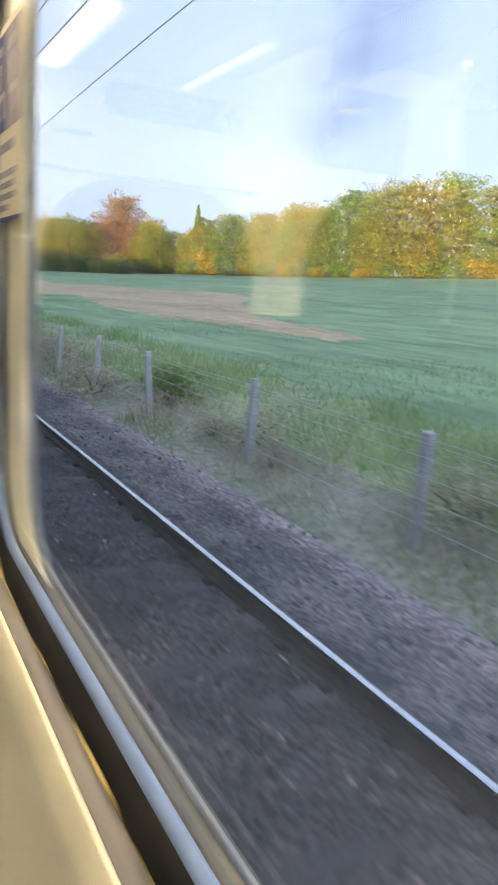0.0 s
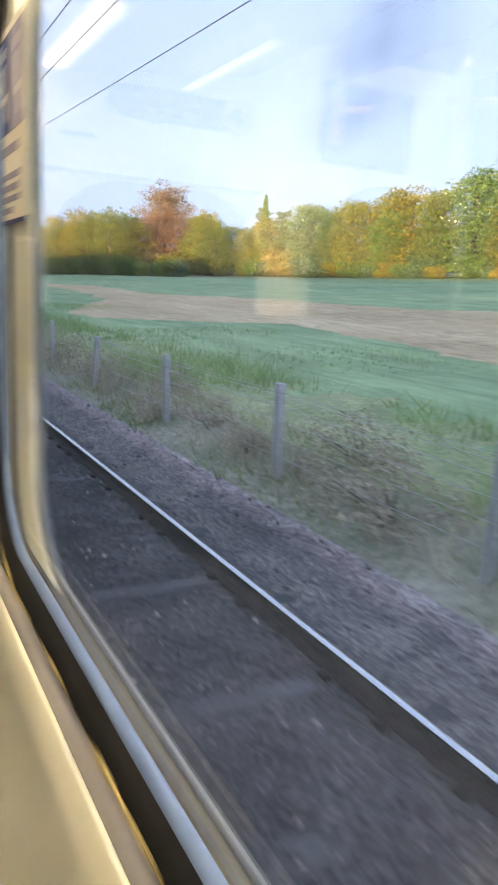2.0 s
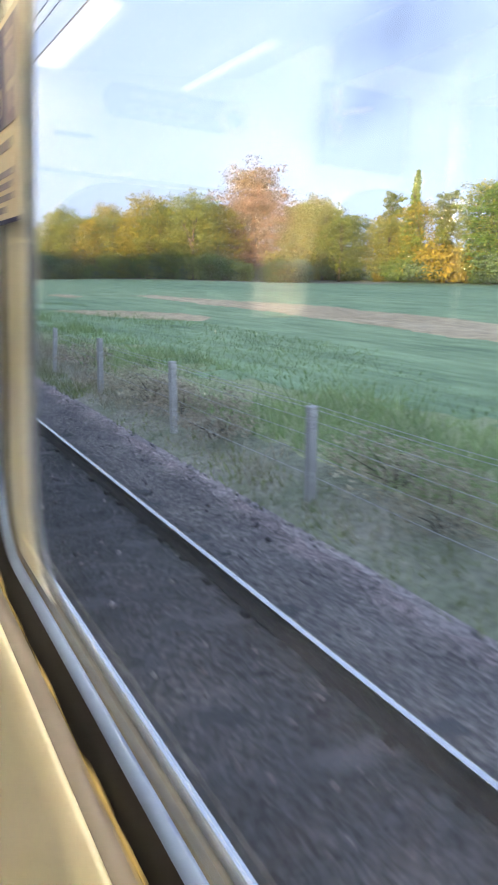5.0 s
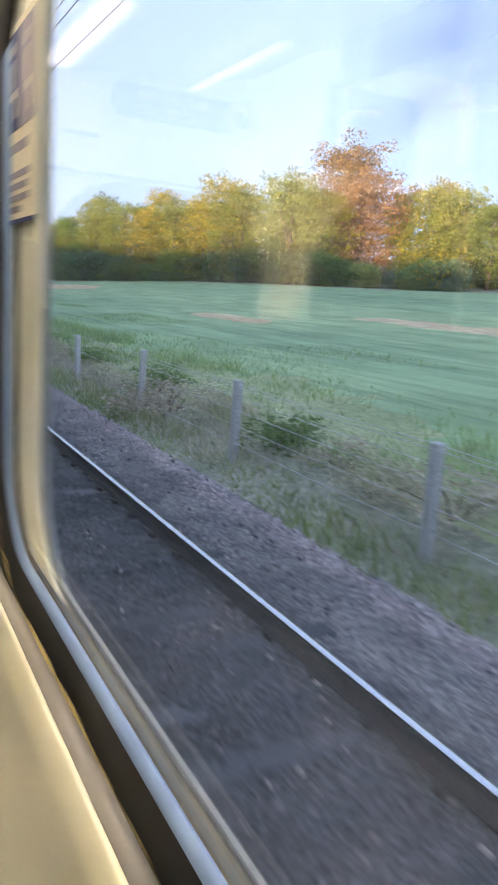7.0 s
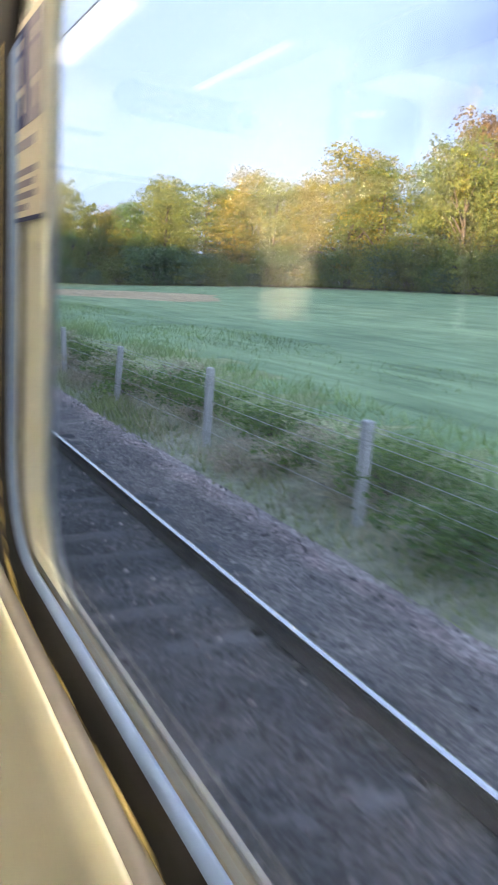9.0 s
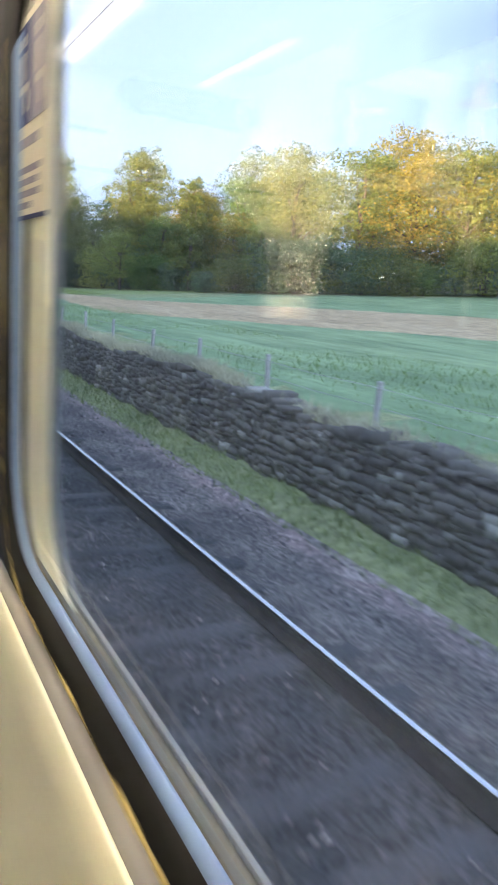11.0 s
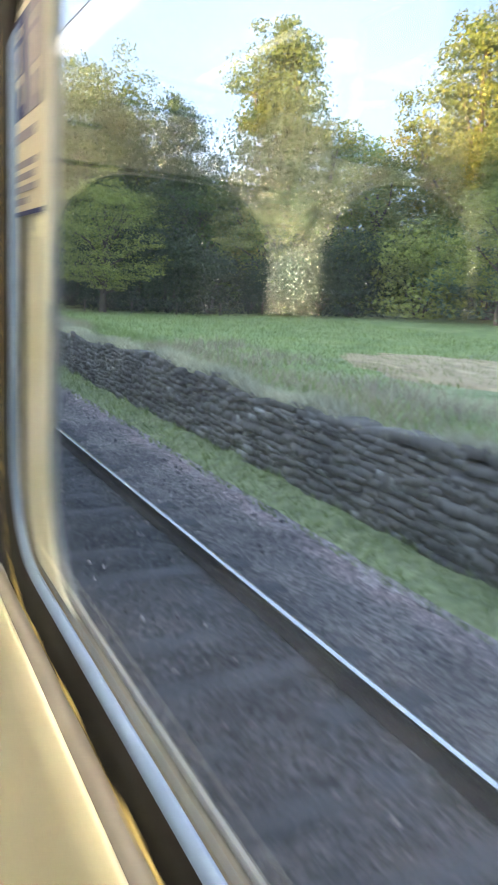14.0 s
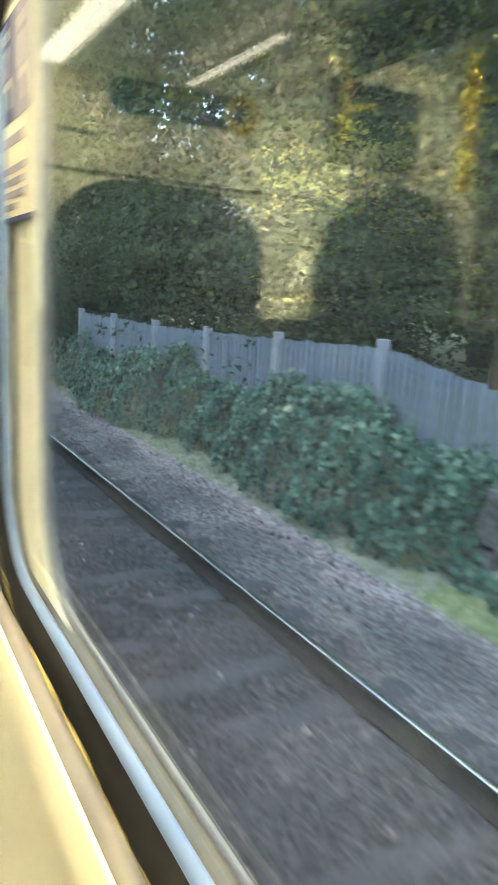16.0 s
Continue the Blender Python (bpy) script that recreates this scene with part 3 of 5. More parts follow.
def railway_track(x0, x1, label, count):
    track = tagged(new("railway_track"), label, "railway track")
    for x in (x0, x1):
        rail = part("rail", extrude_section("rail", rail_section(x), -30, 420, M_RAIL), M_RAIL, track, "rusty steel rail with a polished top")
        part("rail_head", extrude_section("rail_head", [(x - 0.034, -0.004), (x + 0.034, -0.004), (x + 0.026, 0.0015), (x, 0.003), (x - 0.026, 0.0015)], -30, 420, M_RAILTOP), M_RAILTOP, rail, "shiny worn running surface")
    mid = (x0 + x1) / 2
    bm = block(mid - 1.25, mid + 1.25, -0.125, 0.125, -0.34, -0.165, 0.03)
    sleeper = bpy.data.meshes.new("sleeper")
    bm.to_mesh(sleeper)
    bm.free()
    sleeper.materials.append(M_SLEEPER)
    bm = block(-0.03, 0.03, -0.055, 0.055, -0.168, -0.122)
    clip = bpy.data.meshes.new("rail_clip")
    bm.to_mesh(clip)
    bm.free()
    clip.materials.append(M_RAIL)
    for i in range(count):
        ob = new("sleeper", sleeper)
        ob.parent = track
        ob.matrix_basis = pose(rng.normal(0, 0.01), -6 + 0.65 * i, rng.normal(-0.022, 0.006), 0, 0, rng.normal(0, 0.5))
        for dx in (x1 - 0.10, x1 + 0.10):
            cl = new("rail_clip", clip)
            cl.parent = ob
            cl.location = (dx, 0, 0)
    ys = np.arange(-6 + 0.65 * count, 415, 0.65)
    base = np.array([v.co[:] for v in sleeper.vertices])
    quads = [tuple(p.vertices) for p in sleeper.polygons]
    tri = [t for q in quads for t in ((q[0], q[k], q[k + 1]) for k in range(1, len(q) - 1))]
    vs = np.concatenate([base + (0, y, -0.006) for y in ys])
    fs = np.concatenate([np.array(tri) + k * len(base) for k in range(len(ys))])
    tagged(part("sleepers_beyond", mesh_from("sleepers_beyond", vs, fs, M_SLEEPER), M_SLEEPER, track), "grey concrete sleepers", kind="stuff")
    return track


railway_track(NEAR_RAIL_X, RAIL_X, "steel railway track on grey concrete sleepers in ballast", 300)


def loose_stones(name, n, x0, x1, size0, size1, lift, label):
    c = np.column_stack((rng.uniform(x0, x1, n), rng.uniform(-4, 385, n), np.zeros(n)))
    keep = (np.abs(c[:, 0] - RAIL_X) > 0.09) & (np.abs(c[:, 0] - NEAR_RAIL_X) > 0.09)
    on_sleeper = (np.mod(c[:, 1] + 6 + 0.125, 0.65) < 0.25) & (c[:, 0] < NEAR_RAIL_X + 2.0)
    keep &= ~on_sleeper | (rng.uniform(size=n) < 0.6)
    c = c[keep]
    n = len(c)
    c[:, 2] = np.where(c[:, 0] < 4.2, bed_height(c[:, 0], c[:, 1]), ground_height(c[:, 0], c[:, 1])) + lift
    s = rng.uniform(size0, size1, (n, 1, 1))
    octa = np.array([(1, 0, 0), (0, 1, 0), (-1, 0, 0), (0, -1, 0), (0, 0, 1), (0, 0, -1)], dtype=float)
    v = octa[None] * s * rng.uniform(0.55, 1.2, (n, 6, 1))
    a = rng.uniform(0, 6.28, n)
    ca, sa = np.cos(a)[:, None], np.sin(a)[:, None]
    v = np.stack((v[:, :, 0] * ca - v[:, :, 1] * sa, v[:, :, 0] * sa + v[:, :, 1] * ca + 0.4 * v[:, :, 2], v[:, :, 2]), axis=2) + c[:, None, :]
    f = np.array([(0, 1, 4), (1, 2, 4), (2, 3, 4), (3, 0, 4), (1, 0, 5), (2, 1, 5), (3, 2, 5), (0, 3, 5)])
    faces = (f[None] + (np.arange(n) * 6)[:, None, None]).reshape(-1, 3)
    ob = part(name, mesh_from(name, v.reshape(-1, 3), faces, M_STONES), M_STONES)
    return tagged(ob, label, "ballast stones", kind="stuff")


loose_stones("ballast_stones", 33000, 0.9, 4.3, 0.014, 0.034, 0.003, "loose crushed ballast stones in grey and brown")

# ---- overhead line ----


def insulator(p0, p1):
    p0, p1 = Vector(p0), Vector(p1)
    pts, rad = [], []
    for k in range(13):
        pts.append(p0.lerp(p1, k / 12))
        rad.append(0.065 if k % 2 else 0.03)
    return tubes_mesh("insulator", [(pts, rad)], M_CERAMIC, 8)


def line_mast(y):
    mast = tagged(new("line_mast"), "grey steel overhead line mast on a concrete base beside the track", "mast")
    x, foot, top = 5.17, 0.10, 6.45
    bm = bmesh.new()
    for dx, wx, wy in ((-0.09, 0.016, 0.18), (0.09, 0.016, 0.18), (0, 0.18, 0.012)):
        bmesh.ops.create_cube(bm, size=1, matrix=Matrix.LocRotScale((x + dx, y, (foot + top) / 2), None, (wx, wy, top - foot)))
    part("column", bm, M_STEEL, mast)
    part("base", block(x - 0.42, x + 0.36, y - 0.42, y + 0.42, -0.25, foot + 0.20, 0.04), M_CONCRETE, mast, "pale concrete foundation block")
    part("base_plate", block(x - 0.16, x + 0.16, y - 0.14, y + 0.14, foot + 0.20, foot + 0.23), M_STEEL, mast)
    part("number_plate", block(x - 0.115, x - 0.099, y - 0.08, y + 0.08, 0.72, 0.96), M_CONCRETE, mast, "pale blank plate")
    part("band", block(x - 0.105, x + 0.105, y - 0.098, y + 0.098, 2.67, 2.70), M_FENCEWIRE, mast)
    part("top_tube", tubes_mesh("top_tube", [([(4.54, y, 5.85), (2.2, y, 5.80)], [0.026, 0.026])], M_STEEL), M_STEEL, mast)
    part("bracket_tube", tubes_mesh("bracket_tube", [([(4.59, y, 4.75), (2.17, y, 5.76)], [0.030, 0.030])], M_STEEL), M_STEEL, mast)
    part("registration_tube", tubes_mesh("registration_tube", [([(3.41, y, 5.20), (2.36, y, 5.12), (2.05, y, 5.03)], [0.020, 0.018, 0.012])], M_STEEL), M_STEEL, mast)
    part("dropper", tubes_mesh("dropper", [([(3.43, y, 5.21), (3.30, y, 5.28)], [0.02, 0.02])], M_STEEL), M_STEEL, mast)
    part("insulator", insulator((x - 0.08, y, 5.87), (4.52, y, 5.85)), M_CERAMIC, mast, "ribbed brown insulator")
    part("insulator", insulator((x - 0.08, y, 4.54), (4.57, y, 4.76)), M_CERAMIC, mast, "ribbed brown insulator")
    part("insulator", insulator((x + 0.08, y, 6.26), (x + 0.25, y, 6.28)), M_CERAMIC, mast, "ribbed brown insulator")
    part("cap", block(x - 0.12, x + 0.12, y - 0.11, y + 0.11, top, top + 0.03), M_STEEL, mast)
    return mast


MAST_Y = 35.75
line_mast(MAST_Y)


def overhead_wire(name, x, mast_z, sag, radius, label):
    pts = []
    for y in np.arange(-60, 460, 4.0):
        u = ((y - MAST_Y) % 48.0) / 48.0
        pts.append((x + 0.12 * math.sin((y - MAST_Y) * math.pi / 48), y, mast_z - 4 * sag * u * (1 - u)))
    ob = part(name, tubes_mesh(name, [(pts, [radius] * len(pts))], M_WIRE, 5), M_WIRE)
    return tagged(ob, label, "overhead wire", kind="structure")


overhead_wire("contact_wire", 2.17, 5.02, 0.02, 0.008, "thin dark copper contact wire over the track")
overhead_wire("catenary_wire", 2.17, 5.74, 0.30, 0.007, "thin dark sagging catenary wire over the track")
swing = [(np.interp(y, (-60, 13, 26, 36, 47, 54, 63, 70, 78, 100, 460), (3.2, 4.45, 4.86, 5.42, 5.12, 4.92, 4.6, 4.05, 3.65, 3.0, 3.0)), y, np.interp(y, (-60, 36, 100, 460), (6.6, 6.3, 6.6, 6.6))) for y in np.arange(-60, 460, 4.0)]
tagged(part("return_wire", tubes_mesh("return_wire", [(swing, [0.009] * len(swing))], M_WIRE, 5), M_WIRE), "thin dark return wire swinging out to the mast top", "overhead wire", kind="structure")

# ---- train side that the camera looks out of ----
# Carriage side is stretched along the whole camera path to stay in view.
Y0, Y1 = -25.0, 362.0
BAY = 10.1967           # bay pitch fits half a second's travel, so pillars suit the camera's view
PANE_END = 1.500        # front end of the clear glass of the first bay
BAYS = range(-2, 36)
carriage = tagged(new("train_carriage"), "cream train interior with long windows and black rubber seals", "train")


def along_train(name, section, material, label=""):
    """A part of the carriage side: (x, height below the eye) corners drawn out along the train."""
    return part(name, extrude_section(name, [(x, EYE + z) for x, z in section], Y0, Y1, material), material, carriage, label)


def outline(y0, y1, z0, z1, r, steps=10):
    """A rounded upright rectangle: its points (y, z) with their inward directions."""
    pts = []
    for cy, cz, a0 in ((y1 - r, z0 + r, -90), (y1 - r, z1 - r, 0), (y0 + r, z1 - r, 90), (y0 + r, z0 + r, 180)):
        for k in range(steps + 1):
            a = radians(a0 + 90 * k / steps)
            pts.append((cy + r * math.cos(a), cz + r * math.sin(a), -math.cos(a), -math.sin(a)))
    return pts


def loop_mesh(name, section, z0, front, r, material):
    """A cross-section of (x, height) corners led round the whole window; front: how far its outer edge lies past the clear glass."""
    line = outline(PANE_END - BAY + 0.70 - front, PANE_END + front, EYE + z0, EYE + 0.72, r)
    n = len(section)
    vs = [(x, y + (h - z0) * ny, z + (h - z0) * nz) for y, z, ny, nz in line for x, h in section]
    m = len(line)
    fs = [(i * n + j, i * n + (j + 1) % n, ((i + 1) % m) * n + (j + 1) % n, ((i + 1) % m) * n + j) for i in range(m) for j in range(n)]
    return mesh_from(name, vs, fs, material)


def end_panel(name, material):
    """A cream strip in place of the pillar's reflection at a window's front end, with the rounded inner edge that
    frames the glass.
    """
    inner = [(y, z) for y, z, _, _ in outline(PANE_END - 2, PANE_END, EYE - 0.560, EYE + 0.70, 0.20)[:22]]
    vs, fs = [], []
    for x, back in ((0.3035, 0.012), (0.3115, 0.0)):
        for y, z in inner:
            vs += [(x, y + back, z), (x, PANE_END + 0.25, z)]
    n = len(inner)
    for k in range(n - 1):
        a, b = 2 * k, 2 * k + 2
        c, d = a + 2 * n, b + 2 * n
        fs += [(a, a + 1, b + 1, b), (c, d, d + 1, c + 1), (a, b, d, c)]
    return mesh_from(name, vs, fs, material)


def pane_mesh(name, x, material):
    lo, hi = PANE_END - BAY + 0.50, PANE_END + 0.17
    return mesh_from(name, [(x, lo, 1.90), (x, hi, 1.90), (x, hi, 3.20), (x, lo, 3.20)], [(3, 2, 1, 0)], material)


def sealant_mesh(seed):
    r = np.random.default_rng(seed)
    line = [p for p in outline(PANE_END - BAY + 0.62, PANE_END + 0.245, EYE - 0.633, EYE + 0.70, 0.26, 26)[:28]]
    front = line[0][0]
    run = [(y, line[0][1]) for y in np.concatenate((np.arange(PANE_END - BAY + 1.0, front - 1.8, 0.2), np.arange(front - 1.8, front, 0.016)))] + [(y, z) for y, z, _, _ in line]
    pts = [(0.2650 + r.normal(0, 0.0008), y, z + r.normal(0, 0.0012)) for y, z in run]
    rad = [max(0.0004, 0.0004 + 0.0065 * soft_noise(0, y, 9.0, seed + 0.3) + 0.0045 * soft_noise(5, y + z, 31.0, seed + 0.7)) for y, z in run]
    return tubes_mesh("sealant", [(pts, rad)], M_FOAM, 5)


along_train("wall_panel", [(0.236, -0.640), (0.232, -0.634), (0.226, -0.638), (0.216, -0.72), (0.200, -0.92), (0.170, -1.02), (0.165, -1.55), (0.25, -1.55), (0.25, -0.65)], M_CREAM, "cream moulded plastic panel")
along_train("panel_edge", [(0.2365, -0.66), (0.2365, -0.6365), (0.250, -0.632), (0.264, -0.634), (0.266, -0.66)], M_GREYTRIM, "grey edge of the panel")
seal_m = loop_mesh("seal", [(0.266, -0.69), (0.271, -0.65), (0.279, -0.62), (0.2825, -0.585), (0.288, -0.582), (0.298, -0.580), (0.298, -0.69)], -0.69, 0.34, 0.33, M_BLACK)
bead_m = loop_mesh("glazing_bead", [(0.2825, -0.596), (0.2825, -0.583), (0.287, -0.5765), (0.293, -0.572), (0.2985, -0.571), (0.2985, -0.596)], -0.596, 0.245, 0.24, M_BEAD)
gasket_m = loop_mesh("outer_bead", [(0.315, -0.65), (0.315, -0.556), (0.321, -0.550), (0.328, -0.562), (0.332, -0.65)], -0.65, 0.09, 0.31, M_GASKET)
spacer_m = loop_mesh("pane_spacer", [(0.2988, -0.605), (0.2988, -0.5725), (0.306, -0.567), (0.3148, -0.560), (0.3148, -0.605)], -0.605, 0.20, 0.22, M_SPACER)
end_m = end_panel("end_panel", M_REFLECTION_STRIP)
inner_m, outer_m = pane_mesh("window_pane", 0.301, M_GLASS), pane_mesh("outer_pane", 0.313, M_DIRTYGLASS)
grime_m = mesh_from("grime", [(0.3142, PANE_END + y, EYE + z) for y, z in ((-1.125, 0.062), (-0.965, 0.062), (-0.965, 0.225), (-1.125, 0.225))], [(0, 1, 2, 3)], M_GRIME)
foam_m = [sealant_mesh(s) for s in (0, 3, 6)]
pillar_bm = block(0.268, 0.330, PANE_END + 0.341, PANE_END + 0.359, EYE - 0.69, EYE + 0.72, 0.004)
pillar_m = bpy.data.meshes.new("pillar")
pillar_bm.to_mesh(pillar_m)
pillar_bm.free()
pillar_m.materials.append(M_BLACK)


def shifted(name, mesh, y, parent, label=""):
    """One more object on a shared mesh, moved along the train."""
    ob = part(name, mesh, None, parent, label)
    ob.location = (0, y, 0)
    return ob


# Windows and pillars repeat so each lands at the same spot in view.
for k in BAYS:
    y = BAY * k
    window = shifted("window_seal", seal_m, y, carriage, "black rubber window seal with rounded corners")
    shifted("glazing_bead", bead_m, 0, window, "glazing bead coloured blue for the reflected sky")
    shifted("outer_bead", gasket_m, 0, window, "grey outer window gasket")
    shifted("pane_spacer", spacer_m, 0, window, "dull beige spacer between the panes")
    shifted("end_panel", end_m, 0, window, "cream strip standing in for the pillar's reflection")
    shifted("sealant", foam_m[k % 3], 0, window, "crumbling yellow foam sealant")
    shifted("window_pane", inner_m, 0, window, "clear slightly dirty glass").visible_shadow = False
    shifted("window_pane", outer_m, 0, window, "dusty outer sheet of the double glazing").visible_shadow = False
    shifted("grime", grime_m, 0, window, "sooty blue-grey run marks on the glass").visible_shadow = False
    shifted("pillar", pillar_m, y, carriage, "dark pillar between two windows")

along_train("upper_wall", [(0.24, 0.70), (0.34, 0.70), (0.30, 1.10), (0.08, 1.10), (0.10, 0.93)], M_CREAM)
along_train("ceiling_panel", [(0.10, 0.93), (-0.25, 0.93), (-1.05, 1.02), (-1.25, 1.06), (-1.45, 1.30), (-2.76, 1.30), (-2.76, 1.42), (0.10, 1.42)], M_CEILING)
# Unseen outer skin, made white to bounce sky light onto the ballast.
along_train("lower_skin", [(0.255, -0.70), (0.33, -0.70), (0.33, -1.7), (0.255, -1.7)], M_CEILING)
along_train("floor_panel", [(-2.95, -1.55), (0.255, -1.55), (0.255, -1.7), (-2.95, -1.7)], M_FLOOR)
along_train("opposite_wall", [(-2.95, 1.42), (-2.762, 1.42), (-2.762, 0.90), (-2.85, 0.40), (-2.85, -1.55), (-2.95, -1.55)], M_FARWALL)
# Added fill light, out of view, that brightens sill and bulkhead.
along_train("light_strip", [(0.100, 0.915), (0.100, 0.921), (0.075, 0.921), (0.075, 0.915)], M_FILL_LAMP, "unseen fill light added above the window")

# notice stuck on the glass beside each pillar
notice = tagged(new("notice"), "cream notice with blue and grey squares on the window", "notice", group="notices on the windows")
NX, NY, NZ, NW, NH = 0.297, PANE_END - 0.015, EYE + 0.108, 0.31, 0.37


def notice_piece(name, u0, u1, v0, v1, lift, material, label=""):
    part(name, block(NX - lift - 0.0008, NX - lift, NY + u0 * NW, NY + u1 * NW, NZ + v0 * NH, NZ + v1 * NH), material, notice, label)


notice_piece("card", 0, 1, 0, 1, 0.0, M_CARD, "cream printed card")
notice_piece("border", 0.0, 1, -0.012, 0.012, 0.0012, M_NAVY)
notice_piece("grey_square", 0.04, 0.48, 0.47, 0.96, 0.0012, M_SLATE)
notice_piece("blue_square", 0.485, 0.97, 0.47, 0.96, 0.0012, M_NAVY)
for u in (0.24, 0.68):
    notice_piece("symbol", u - 0.01, u + 0.04, 0.85, 0.90, 0.0024, M_CARD)
    notice_piece("symbol", u, u + 0.04, 0.68, 0.82, 0.0024, M_CARD)
    notice_piece("symbol", u - 0.08, u + 0.03, 0.63, 0.67, 0.0024, M_CARD)
    notice_piece("symbol", u - 0.09, u - 0.06, 0.53, 0.63, 0.0024, M_CARD)
for u1, v, tall in ((0.86, 0.355, 0.05), (0.92, 0.225, 0.034), (0.85, 0.165, 0.034), (0.90, 0.105, 0.034), (0.60, 0.045, 0.034)):
    notice_piece("text_bar", 0.93 - 0.8 * u1, 0.93, v, v + tall, 0.0012, M_SLATE)
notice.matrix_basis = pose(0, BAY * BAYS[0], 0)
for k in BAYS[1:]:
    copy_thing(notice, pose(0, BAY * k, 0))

# bulkhead across the far side of each bay, with its sign, dark panels and grab poles
BULK_Y = 3.65
bulkhead = tagged(new("bulkhead"), "cream bulkhead across the train with two dark rounded panels", "bulkhead", group="bulkheads of the train")
part("panel", block(-2.84, -0.19, BULK_Y, BULK_Y + 0.05, EYE - 0.14, EYE + 1.29, 0.006), M_CREAM, bulkhead)
part("glazing", block(-2.30, -1.70, BULK_Y - 0.010, BULK_Y - 0.002, EYE + 0.70, EYE + 1.13, 0.004), M_NIGHT, bulkhead, "dark panel in place of glass above an opening")
part("lower_panel", block(-2.84, -0.19, BULK_Y, BULK_Y + 0.05, EYE - 1.55, EYE - 0.142, 0.006), M_NIGHT, bulkhead, "dark lower panel")
# Added strip lights the bulkhead; the added board hides it from the glass.
for x0, x1, z0, z1, name, mat in ((-1.34, -1.28, 1.070, 1.078, "light_strip", M_FILL_LAMP_FAR), (-1.23, -1.22, 0.850, 1.06, "valance", M_FARWALL)):
    part(name, block(x0, x1, BULK_Y - 9.7, BULK_Y - 0.85, EYE + z0, EYE + z1), mat, bulkhead)
part("ledge", block(-1.34, -0.20, BULK_Y - 0.012, BULK_Y, EYE + 0.488, EYE + 0.505), M_GREYTRIM, bulkhead, "grey ledge under the sign")


def arch_panel(x0, x1, top, r):
    """A dark leaf with rounded upper corners, in place of an opening."""
    bm = bmesh.new()
    pts = [(x0, -1.54), (x1, -1.54)]
    pts += [(x1 - r + r * math.cos(radians(a)), top - r + r * math.sin(radians(a))) for a in range(0, 91, 10)]
    pts += [(x0 + r + r * math.cos(radians(a)), top - r + r * math.sin(radians(a))) for a in range(90, 181, 10)]
    f = bm.faces.new([bm.verts.new((x, BULK_Y - 0.004, EYE + z)) for x, z in pts])
    ext = bmesh.ops.extrude_face_region(bm, geom=[f])
    bmesh.ops.translate(bm, verts=[v for v in ext["geom"] if isinstance(v, bmesh.types.BMVert)], vec=(0, -0.012, 0))
    bmesh.ops.recalc_face_normals(bm, faces=bm.faces[:])
    return bm


part("door", arch_panel(-1.34, -0.215, 0.475, 0.36), M_NIGHT, bulkhead, "dark rounded panel in place of an opening")
part("door", arch_panel(-2.76, -1.68, 0.62, 0.50), M_NIGHT, bulkhead, "dark rounded panel in place of an opening")


def pill(x0, x1, z0, z1):
    r = (z1 - z0) / 2
    bm = bmesh.new()
    pts = [(x1 - r + r * math.cos(radians(a)), (z0 + z1) / 2 + r * math.sin(radians(a))) for a in range(-90, 91, 15)]
    pts += [(x0 + r + r * math.cos(radians(a)), (z0 + z1) / 2 + r * math.sin(radians(a))) for a in range(90, 271, 15)]
    f = bm.faces.new([bm.verts.new((x, BULK_Y - 0.002, EYE + z)) for x, z in pts])
    ext = bmesh.ops.extrude_face_region(bm, geom=[f])
    bmesh.ops.translate(bm, verts=[v for v in ext["geom"] if isinstance(v, bmesh.types.BMVert)], vec=(0, -0.006, 0))
    bmesh.ops.recalc_face_normals(bm, faces=bm.faces[:])
    return bm


def ring(x, z, r0, r1, y):
    bm = bmesh.new()
    rings = []
    for rad in (r0, r1):
        rings.append([bm.verts.new((x + rad * math.cos(k * math.pi / 12), y, EYE + z + rad * math.sin(k * math.pi / 12))) for k in range(24)])
    for k in range(24):
        bm.faces.new((rings[0][k], rings[0][(k + 1) % 24], rings[1][(k + 1) % 24], rings[1][k]))
    ext = bmesh.ops.extrude_face_region(bm, geom=bm.faces[:])
    bmesh.ops.translate(bm, verts=[v for v in ext["geom"] if isinstance(v, bmesh.types.BMVert)], vec=(0, -0.005, 0))
    bmesh.ops.recalc_face_normals(bm, faces=bm.faces[:])
    return bm


def lettering(name, text, x, z, size, material):
    """Words on the bulkhead, that face the saloon."""
    cu = bpy.data.curves.new(name, "FONT")
    cu.body, cu.size, cu.align_x, cu.extrude, cu.resolution_u = text, size, "CENTER", 0.001, 2
    ob = new(name, cu)
    dg = bpy.context.evaluated_depsgraph_get()
    me = bpy.data.meshes.new_from_object(ob.evaluated_get(dg))
    bpy.data.objects.remove(ob)
    me.materials.clear()
    me.materials.append(material)
    me.transform(pose(x, BULK_Y - 0.011, EYE + z, 90, 0, 0))
    return part(name, me, material, bulkhead)


part("sign", pill(-1.24, -0.50, 0.775, 0.925), M_NAVY, bulkhead, "dark sign plate with rounded ends")
part("sign_ring", ring(-1.18, 0.85, 0.045, 0.095, BULK_Y - 0.010), M_AMBER, bulkhead, "plain yellow roundel")
lettering("sign_words", "BUY BEFORE", -0.80, 0.862, 0.062, M_AMBER)
lettering("sign_words", "YOU BOARD", -0.80, 0.795, 0.066, M_CARD)
part("text_bar", block(-0.44, -0.27, BULK_Y - 0.004, BULK_Y, EYE + 0.655, EYE + 0.675), M_SLATE, bulkhead)
POLE_Y = BULK_Y - 0.3
